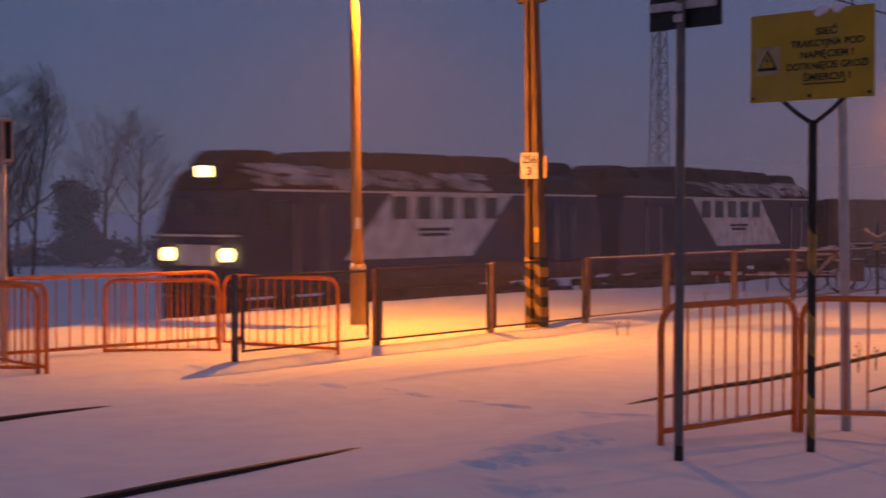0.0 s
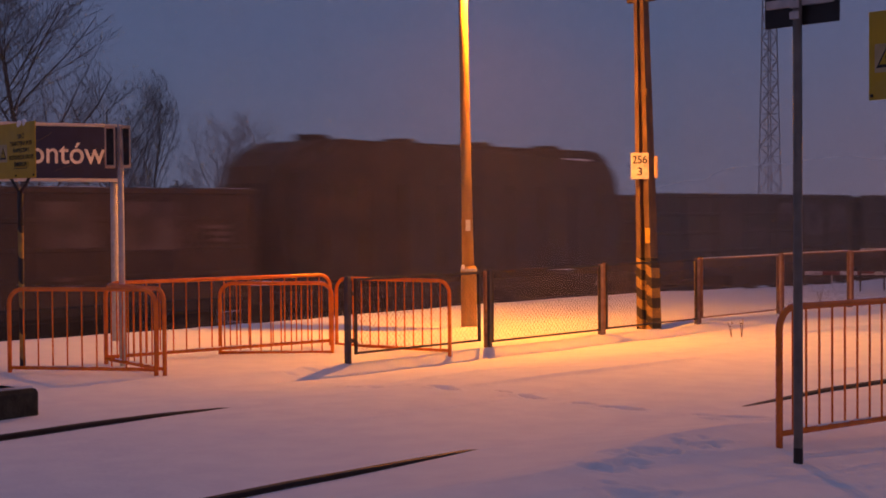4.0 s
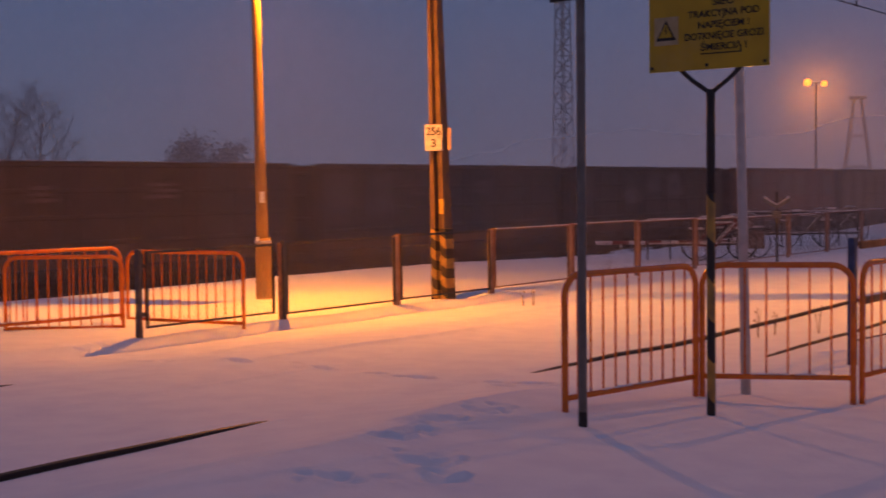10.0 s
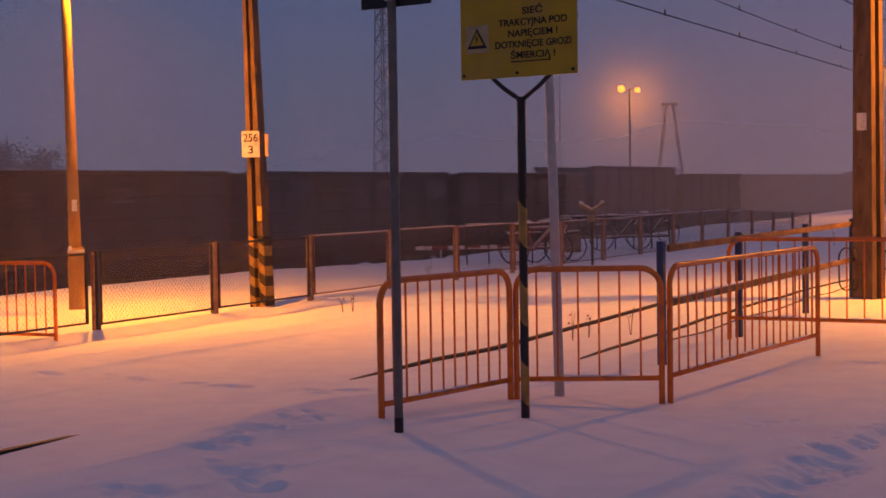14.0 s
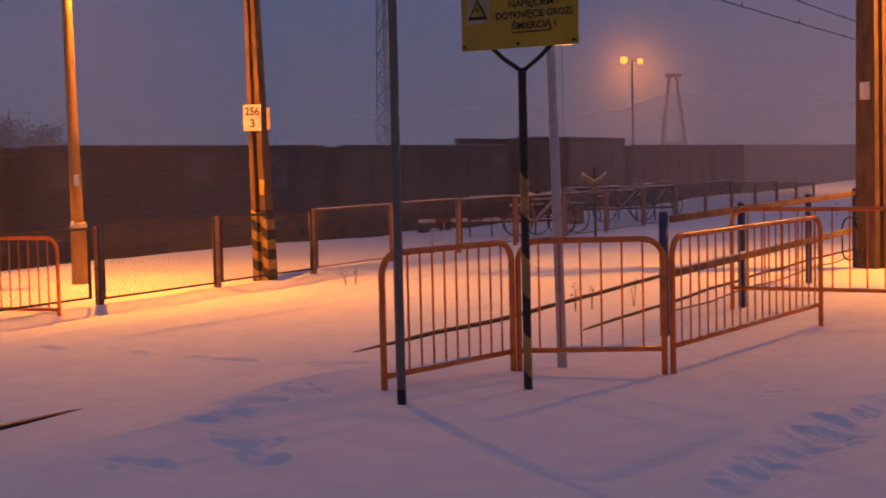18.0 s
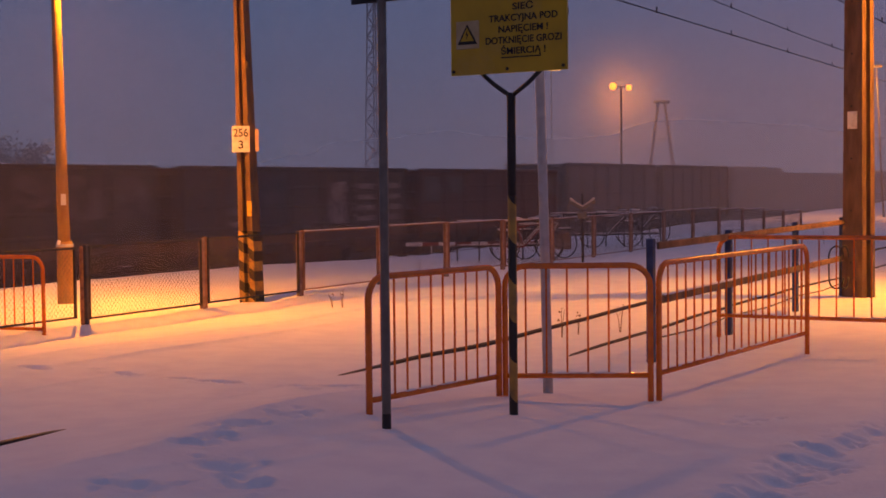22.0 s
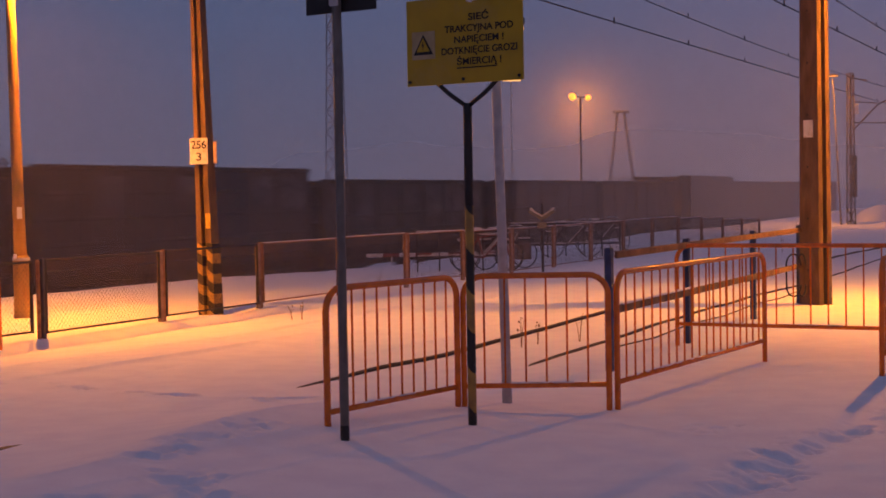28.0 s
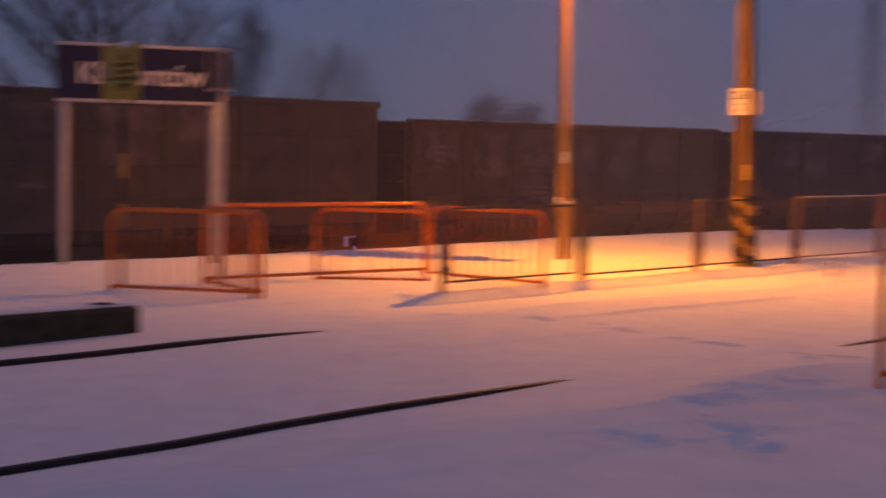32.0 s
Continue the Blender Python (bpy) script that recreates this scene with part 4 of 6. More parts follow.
# ---- concrete slab by the track ----
def slab():
    th = thing("concrete_slab", Matrix.Translation(Vector((-7.16, 11.05, gz(-7.16, 11.05)))) @ pose(0, 0, 0, 0, 0, 64.85), "dark mossy concrete kerb block with snow on top", "concrete block")
    bm = bmesh.new()
    box(bm, (-2.5, 0.16, 0.06), (5.0, 0.32, 0.34), bevel=0.03)
    part("block", bm, MOSSY, th)
    bm = bmesh.new()
    rs = random.Random(5)
    x = -4.95
    while x < -0.1:
        w = rs.uniform(0.2, 0.5)
        box(bm, (min(x + w / 2, -0.2), 0.19, 0.235), (w * 1.1, 0.24, 0.035), bevel=0.014)
        x += w
    for k in range(6):
        box(bm, (0.0, rs.uniform(0.02, 0.3), rs.uniform(0, 0.2)), (0.03, 0.06, 0.05), bevel=0.012)
    part("snow_cap", bm, SNOW_CAP, th, "thin snow lying on the block")


slab()


# ---- the train ----
def train_pose(s0, t):
    """Place of a vehicle along the line; the train eases off a little at the very end."""
    p = TRUN * (s0 - SPEED * t + 0.11 * max(0.0, t - 28.8) ** 1.9) + TOFF * TRACK
    return pose(p.x, p.y, RAIL_Z, 0, 0, 65.5)


MOVING = []
PALE_FROM = 71.0


def bogie(parent, x, axles, wide=2.9):
    bm = bmesh.new()
    half = (len(axles) - 1) * 0.92 + 0.75
    for y in (0.28, wide - 0.28):
        box(bm, (x, y, 0.62), (half * 2, 0.14, 0.22), bevel=0.03)
        for ax in axles:
            box(bm, (x + ax, y - 0.02, 0.52), (0.32, 0.22, 0.30), bevel=0.04)
    box(bm, (x, wide / 2, 0.66), (0.5, wide - 0.6, 0.24))
    fr = part("bogie", bm, RUNNING, parent)
    for ax in axles:
        bm = bmesh.new()
        for y in (0.52, wide - 0.52):
            tube(bm, [(x + ax, y - 0.065, 0.475), (x + ax, y + 0.065, 0.475)], 0.475, 20)
        tube(bm, [(x + ax, 0.3, 0.475), (x + ax, wide - 0.3, 0.475)], 0.085, 10)
        part("wheelset", bm, RUNNING, fr)


def gondola(mat, height, length, label, seed):
    """Open wagon: ribbed sides, top rails, ends, sill, two bogies."""
    rs = random.Random(seed)
    W, Z0 = 2.95, 1.22
    th = thing("open_wagon", pose(0, -300, 0), label, "freight wagon", "open freight wagons of the train")
    n = 7
    pitch = (length - 0.3) / n
    bm = bmesh.new()
    prof = [(0.03, Z0 + 0.05), (-0.02, Z0 + 0.05)]
    for k in range(3):
        zc = Z0 + (height - Z0) * (k + 1) / 4
        prof += [(-0.02, zc - 0.06), (-0.034, zc - 0.03), (-0.034, zc + 0.03), (-0.02, zc + 0.06)]
    prof += [(-0.02, height - 0.05), (0.03, height - 0.05)]
    prism(bm, prof, -(pitch - 0.11) / 2, (pitch - 0.11) / 2)
    bmesh.ops.transform(bm, matrix=Matrix(((0, 1, 0, 0), (1, 0, 0, 0), (0, 0, 1, 0), (0, 0, 0, 1))), verts=bm.verts)
    pan = None
    for y in (0.05, W - 0.05):
        for k in range(n):
            if pan is None:
                pan = part("side_panel", bm, mat, th)
                ob = pan
            else:
                ob = part_mesh("side_panel", pan.data, None, th)
            ob.location = (0.15 + pitch * (k + 0.5), y, 0)
            if y > 1:
                ob.rotation_euler.z = math.pi
    bm = bmesh.new()
    box(bm, (0, 0, (Z0 + height) / 2 - 0.1), (0.13, 0.15, height - Z0 + 0.15), bevel=0.02)
    post = None
    for y in (0.06, W - 0.06):
        for k in range(n + 1):
            if post is None:
                post = part("side_post", bm, mat, th)
                ob = post
            else:
                ob = part_mesh("side_post", post.data, None, th)
            ob.location = (0.15 + pitch * k, y, 0)
    for y in (0.06, W - 0.06):
        bm = bmesh.new()
        box(bm, (length / 2, y, height), (length, 0.17, 0.14), bevel=0.03)
        part("top_rail", bm, mat, th)
    for x in (0.06, length - 0.06):
        bm = bmesh.new()
        box(bm, (x, W / 2, (Z0 + height) / 2), (0.09, W - 0.3, height - Z0), bevel=0.01)
        for k in range(4):
            box(bm, (x, W / 2, Z0 + 0.3 + k * (height - Z0 - 0.5) / 3), (0.17, W - 0.35, 0.10), bevel=0.02)
        part("end_wall", bm, mat, th)
    bm = bmesh.new()
    box(bm, (length / 2, W / 2, 1.08), (length, W - 0.5, 0.26), bevel=0.02)
    box(bm, (length / 2, W / 2, 0.76), (length + 0.2, 0.42, 0.62), bevel=0.03)
    box(bm, (length / 2, 0.16, 1.14), (length, 0.12, 0.20), bevel=0.02)
    box(bm, (length / 2, W - 0.16, 1.14), (length, 0.12, 0.20), bevel=0.02)
    for x in (-0.35, length + 0.35):
        box(bm, (x, W / 2, 1.04), (0.75, 0.3, 0.28), bevel=0.04)
    part("underframe", bm, RUNNING, th)
    bm = bmesh.new()
    box(bm, (length * 0.45, 0.5, 0.8), (1.3, 0.5, 0.42), bevel=0.08)
    part("brake_gear", bm, RUNNING, th)
    bogie(th, 2.2, (-0.92, 0.92))
    bogie(th, length - 2.2, (-0.92, 0.92))
    # worn stencil blocks, frost and dust streaks on the near side
    for k in range(3):
        kk = rs.randrange(n)
        w, h = rs.uniform(0.5, 1.1), rs.uniform(0.07, 0.5)
        bm = bmesh.new()
        z = rs.uniform(1.6, height - 0.5)
        for j in range(max(1, int(h / 0.14))):
            box(bm, (0.15 + pitch * (kk + 0.5) + rs.uniform(-0.1, 0.1), 0.004, z + j * 0.14), (w * rs.uniform(0.6, 1), 0.01, 0.07))
        part("stencil_block", bm, STENCIL, th, "worn pale stencil bars")
    for k in range(n):
        if rs.random() < 0.55:
            h = (height - Z0) * rs.uniform(0.25, 0.5)
            w = (pitch - 0.2) * rs.uniform(0.7, 1.0)
            bm = bmesh.new()
            box(bm, (0.15 + pitch * (k + 0.5), 0.010, height - 0.22 - h / 2), (w, 0.012, h), bevel=0.004)
            part("frost_film", bm, FROST_FILM, th, "faint film of frost on a side panel")
    bm = bmesh.new()
    for k in range(26):
        x = rs.uniform(0.2, length - 0.2)
        box(bm, (x, rs.uniform(0.1, 0.2), height + 0.07), (rs.uniform(0.1, 0.5), 0.12, 0.02), bevel=0.006)
    part("clinging_snow", bm, SNOW_CAP, th, "dusting of snow on the top rail")
    return th


def pale_panels(th, length, height, cells):
    """Frosted side panels and the bars of their stencils on one wagon."""
    pitch = (length - 0.3) / 7
    for k, plain in cells:
        x = 0.15 + pitch * (k + 0.5)
        bm = bmesh.new()
        if plain:
            box(bm, (x, 0.012, 2.45), (0.95, 0.012, 1.35), bevel=0.004)
        else:
            for j in range(4):
                box(bm, (x, 0.012, 1.9 + 0.36 * j), (1.0, 0.012, 0.17), bevel=0.004)
        part("frosted_panel", bm, PALE_PANEL, th, "pale frosted panel between the posts")


def hopper(length):
    th = thing("covered_hopper_wagon", pose(0, -300, 0), "tall sooty hopper wagon with rounded roof ends", "freight wagon")
    W = 3.0
    bm = bmesh.new()
    top, r = 4.80, 1.05
    o = [(0.5, 1.5), (0.15, 2.3), (0.15, top - r)]
    o += [(0.15 + 1.7 * r - 1.7 * r * math.cos(a), top - r + r * math.sin(a)) for a in (0.4, 0.8, 1.2, 1.57)]
    o += [(length - 0.15 - r + r * math.sin(a), top - r + r * math.cos(a)) for a in (0, 0.4, 0.8, 1.2)]
    o += [(length - 0.15, top - r), (length - 0.15, 2.3), (length - 0.5, 1.5)]
    prism(bm, o, 0.2, W - 0.2)
    bmesh.ops.bevel(bm, geom=[e for e in bm.edges if abs(e.verts[0].co.y - e.verts[1].co.y) < 1e-4 and (e.verts[0].co.z + e.verts[1].co.z) / 2 > 3.5], offset=0.35, segments=3, affect="EDGES")
    part("tank", bm, W_DARK, th)
    for k in range(9):
        bm = bmesh.new()
        x = 1.3 + k * (length - 2.6) / 8
        box(bm, (x, 0.17, 2.6), (0.09, 0.12, 2.3), bevel=0.02)
        part("rib", bm, W_DARK, th)
    for k in range(4):
        bm = bmesh.new()
        tube(bm, [(2.2 + k * (length - 4.4) / 3, W / 2, top - 0.02), (2.2 + k * (length - 4.4) / 3, W / 2, top + 0.14)], 0.42, 14)
        part("hatch", bm, RUNNING, th)
        bm = bmesh.new()
        box(bm, (2.2 + k * (length - 4.4) / 3, 0.42, top - 0.28), (1.1, 0.2, 0.05), pose(0, 0, 0), bevel=0.015)
        part("clinging_snow", bm, SNOW_CAP, th)
    bm = bmesh.new()
    for z in [1.6 + 0.3 * k for k in range(9)]:
        box(bm, (0.5, 0.1, z), (0.4, 0.03, 0.03))
    for x in (0.3, 0.7):
        box(bm, (x, 0.1, 2.8), (0.03, 0.03, 2.6))
    part("ladder", bm, RUNNING, th)
    bm = bmesh.new()
    box(bm, (length / 2, W / 2, 1.15), (length, W - 0.4, 0.3), bevel=0.02)
    box(bm, (length / 2, W / 2, 0.76), (length + 0.2, 0.42, 0.62), bevel=0.03)
    for x in (-0.3, length + 0.3):
        box(bm, (x, W / 2, 1.04), (0.7, 0.3, 0.28), bevel=0.04)
    for x in (length * 0.33, length * 0.67):
        prism(bm, [(x - 1.3, 1.5), (x + 1.3, 1.5), (x + 0.4, 0.6), (x - 0.4, 0.6)], 0.5, W - 0.5)
    part("underframe", bm, RUNNING, th)
    bogie(th, 2.1, (-0.92, 0.92))
    bogie(th, length - 2.1, (-0.92, 0.92))
    return th


def locomotive(flip, lit):
    """Six-axle diesel: dark blue body with a slanted white band, arched sooty roof."""
    L, W = 16.1, 2.95
    th = thing("diesel_locomotive", pose(0, -300, 0), "dark blue diesel locomotive with white band" + (" and lit headlights" if lit else ", coupled second"), "locomotive", "pair of diesel locomotives")

    def X(x):
        return L - x if flip else x

    bm = bmesh.new()
    o = [(X(0.35), 1.25), (X(0.05), 1.7), (X(0.08), 2.55), (X(0.42), 3.52), (X(15.7), 3.52), (X(15.95), 2.6), (X(15.95), 1.25)]
    prism(bm, o, 0.0, W)
    part("body", bm, LOCO_BLUE, th)
    # arched roof
    bm = bmesh.new()
    arc = [(0.0, 3.50)] + [(W / 2 - (W / 2) * math.cos(a), 3.55 + 0.72 * math.sin(a)) for a in (0.25, 0.55, 0.9, 1.25, 1.57, 1.89, 2.24, 2.59, 2.89)] + [(W, 3.50)]
    ends = [(X(0.5), 0.9), (X(1.2), 1.0), (X(15.0), 1.0), (X(15.6), 0.85)]
    rings = [[bm.verts.new((x, y, 3.50 + (z - 3.50) * s)) for y, z in arc] for x, s in ends]
    for a, b in zip(rings, rings[1:]):
        for k in range(len(arc) - 1):
            bm.faces.new((a[k], a[k + 1], b[k + 1], b[k]))
        bm.faces.new((a[0], b[0], b[-1], a[-1]))
    bm.faces.new(rings[0])
    bm.faces.new(rings[-1])
    part("roof", bm, LOCO_ROOF, th, "sooty arched roof", True)
    # roof gear: rounded housings with sloped ends, uneven in height
    for x0, x1, h, d in ((0.3, 2.2, 0.30, 1.3), (2.7, 3.2, 0.22, 0.7), (3.4, 5.6, 0.36, 1.9), (5.5, 8.9, 0.40, 1.9), (8.8, 11.9, 0.42, 1.9), (12.3, 13.6, 0.30, 1.6), (13.7, 15.6, 0.36, 1.4)):
        bm = bmesh.new()
        e = min(0.35, (x1 - x0) * 0.3)
        prism(bm, [(X(x0), 4.05), (X(x0), 4.20), (X(x0 + e), 4.20 + h), (X(x1 - e), 4.22 + h), (X(x1), 4.24 + h * 0.5), (X(x1), 4.05)], W / 2 - d / 2, W / 2 + d / 2)
        bmesh.ops.bevel(bm, geom=[v for v in bm.edges if v.calc_length() < d + 0.1 and v.verts[0].co.z > 4.1], offset=0.07, segments=2, affect="EDGES")
        part("roof_housing", bm, LOCO_ROOF, th)
    for x in (11.2, 12.6):
        bm = bmesh.new()
        tube(bm, [(X(x), W / 2, 4.4), (X(x), W / 2, 4.55)], 0.45, 16)
        part("fan", bm, RUNNING, th)
    bm = bmesh.new()
    rs = random.Random(2)
    for k in range(46):
        x = rs.uniform(0.8, 6.0) if k < 30 else rs.uniform(6.0, 10.5)
        u = rs.uniform(0.25, 0.95)
        made = bmesh.ops.create_icosphere(bm, subdivisions=2, radius=1)["verts"]
        for v in made:
            v.co *= 1 + 0.25 * noise.noise(v.co * 1.7 + Vector((k, 0, 0)))
        m = Matrix.Translation((X(x), W / 2 - (W / 2) * math.cos(u), 3.55 + 0.70 * math.sin(u))) @ Matrix.Rotation(0.85 - u * 0.5, 4, "X") @ Matrix.Rotation(rs.uniform(-0.4, 0.4), 4, "Z") @ Matrix.Diagonal((rs.uniform(0.3, 1.0), rs.uniform(0.10, 0.28), 0.035, 1))
        bmesh.ops.transform(bm, matrix=m, verts=made)
    part("clinging_snow", bm, ROOF_SNOW, th, "soot-streaked snow on the roof curve", True)
    # gutter
    for y in (-0.02, W + 0.02):
        bm = bmesh.new()
        box(bm, (L / 2, y, 3.53), (L - 1.0, 0.05, 0.05))
        part("gutter", bm, WHITE_PAINT, th)
    # white slanted band on both sides
    for y0, y1 in ((-0.012, 0.0), (W, W + 0.012)):
        bm = bmesh.new()
        prism(bm, [(X(3.65), 1.80), (X(9.05), 1.80), (X(11.0), 3.52), (X(5.5), 3.52)], y0, y1)
        part("white_band", bm, LOCO_WHITE, th, "grubby white slanted panel")
        bm = bmesh.new()
        for dz, wx in ((0.0, 1.5), (-0.14, 1.2)):
            box(bm, (X(7.3), y0 - 0.006 if y0 < 0 else y1 + 0.006, 2.55 + dz), (wx, 0.008, 0.09))
        part("emblem_bars", bm, LOCO_BLUE, th)
    for y in (-0.02, W + 0.02):
        for k in range(5):
            bm = bmesh.new()
            box(bm, (X(5.85 + 1.02 * k), y, 3.13), (0.66, 0.03, 0.60), bevel=0.012)
            part("window", bm, GLASS, th, "dark side window")
    for x in (2.3, 13.8):
        bm = bmesh.new()
        box(bm, (X(x), -0.015, 2.45), (0.75, 0.03, 1.9), bevel=0.012)
        part("door", bm, LOCO_BLUE, th)
        for dx in (-0.48, 0.48):
            bm = bmesh.new()
            tube(bm, [(X(x + dx), -0.07, 1.5), (X(x + dx), -0.07, 3.2)], 0.018, 6)
            part("handrail", bm, GALV, th)
    for x in (1.25,):
        bm = bmesh.new()
        box(bm, (X(x), -0.015, 3.0), (0.9, 0.03, 0.62), bevel=0.012)
        part("cab_window", bm, GLASS, th)
    # grilles behind the band
    bm = bmesh.new()
    for k in range(9):
        box(bm, (X(12.2), -0.02, 2.2 + 0.13 * k), (1.6, 0.04, 0.06))
    part("grille", bm, RUNNING, th)
    # cab front
    nose = X(0.02)
    sgn = 1 if flip else -1
    for y in (0.85, 2.1):
        bm = bmesh.new()
        box(bm, (X(0.25), y, 3.0), (0.06, 0.95, 0.62), pose(0, 0, 0))
        me = part("windscreen", bm, GLASS, th, "dark windscreen")
    bm = bmesh.new()
    box(bm, (nose, W / 2, 2.45), (0.06, W - 0.3, 0.05))
    box(bm, (nose, W / 2, 1.98), (0.08, 1.3, 0.5), bevel=0.02)
    part("nose_band", bm, LOCO_WHITE, th)
    glow = HEADLIGHT if lit else GLASS
    for y, z in ((0.45, 2.0), (2.45, 2.0)):
        bm = bmesh.new()
        tube(bm, [(nose + sgn * 0.02, y, z), (nose + sgn * 0.10, y, z)], 0.16, 16)
        part("headlight", bm, glow, th, "glowing warm headlight" if lit else "")
    bm = bmesh.new()
    box(bm, (X(0.42), W / 2, 3.96), (0.35, 0.75, 0.42), bevel=0.08)
    part("top_light_box", bm, LOCO_BLUE, th)
    bm = bmesh.new()
    box(bm, (X(0.22), W / 2, 3.98), (0.06, 0.46, 0.25), bevel=0.02)
    part("headlight", bm, glow, th, "glowing warm headlight" if lit else "")
    # frame, steps, plough, tank, couplers
    bm = bmesh.new()
    box(bm, (L / 2, W / 2, 1.15), (L - 0.2, W - 0.1, 0.28), bevel=0.03)
    for x in (-0.35, L + 0.35):
        box(bm, (x, W / 2, 1.04), (0.75, 0.3, 0.28), bevel=0.04)
    part("underframe", bm, RUNNING, th)
    bm = bmesh.new()
    box(bm, (X(0.1), W / 2, 0.6), (0.25, W - 0.4, 0.8), bevel=0.05)
    part("snow_plough", bm, RUNNING, th)
    bm = bmesh.new()
    box(bm, (L / 2, W / 2, 0.72), (3.4, W - 0.3, 0.7), bevel=0.12)
    part("fuel_tank", bm, RUNNING, th)
    bogie(th, 4.0, (-1.85, 0.0, 1.85))
    bogie(th, L - 4.0, (-1.85, 0.0, 1.85))
    return th


def assemble_train():
    MOVING.append((locomotive(False, True), 24.3))
    MOVING.append((locomotive(True, False), 41.3))
    slots = [(57.9, 100.7, 3, "n"), (100.7, 115.2, 1, "h"), (115.2, 157.5, 3, "n"), (157.5, 171.2, 1, "t"), (171.2, 339.6, 12, "n"), (339.6, 352.9, 1, "t"),
             (352.9, 409.8, 4, "n"), (409.8, 423.4, 1, "t"), (423.4, 495.1, 5, "n"), (495.1, 536.6, 3, "t"), (536.6, 580.5, 3, "n"), (580.5, 595.0, 1, "t"),
             (595.0, 638.6, 3, "n"), (638.6, 652.7, 1, "t"), (652.7, 692.3, 3, "n")]
    look_of = {"brown": (W_BROWN, "rust-brown open freight wagon with ribbed steel sides"), "red": (W_RED, "oxide-red open freight wagon with ribbed steel sides"),
               "grey": (W_GREY, "dusty grey-brown open freight wagon with ribbed sides"), "dark": (W_DARK, "sooty dark open freight wagon with ribbed sides")}
    order = ["grey", "brown", "dark", "grey", "brown", "red", "grey", "grey", "brown", "red", "brown", "brown", "dark", "red", "brown", "dark", "brown", "grey", "dark", "brown"]
    built = {}
    k = 0
    for a, b, n, kind in slots:
        step = (b - a) / n
        for j in range(n):
            s0 = a + step * j + 0.45
            if kind == "h":
                MOVING.append((hopper(step - 0.9), s0))
                continue
            tone = order[k % len(order)]
            if abs(s0 - 129) < 15 or abs(s0 - 145) < 8:
                tone = "red" if s0 > 140 else "grey"
            length = round(step - 0.9, 1)
            key = (tone, kind, length)
            if key not in built:
                mat, label = look_of[tone]
                built[key] = gondola(mat, 3.87 if kind == "t" else 3.53, length, label if kind == "n" else label.replace("open", "tall open"), k + 5)
                MOVING.append((built[key], s0))
            else:
                MOVING.append((copy_thing(built[key], pose(0, -300, 0)), s0))
            if PALE_FROM < s0 < PALE_FROM + 14:
                pale_panels(MOVING[-1][0], length, 3.53, ((1, False), (4, True), (5, False), (6, False)))
            k += 1


assemble_train()


def track_rails():
    for y in (0.70, 2.25):
        bm = bmesh.new()
        prism(bm, [(-0.036, 0.0), (-0.036, -0.03), (-0.01, -0.045), (-0.01, -0.16), (0.01, -0.16), (0.01, -0.045), (0.036, -0.03), (0.036, 0.0)], -400, 400)
        ob = part("rail", bm, RAIL_STEEL, None)
        p = TOFF * (TRACK + y)
        ob.matrix_world = pose(p.x, p.y, RAIL_Z - 0.005, 0, 0, -24.5)
        tagged(ob, "steel rail of the broad-gauge line in its snowy cutting", "rail", "broad-gauge rails", "structure")


track_rails()


# ---- bare winter trees ----
TIPS = []


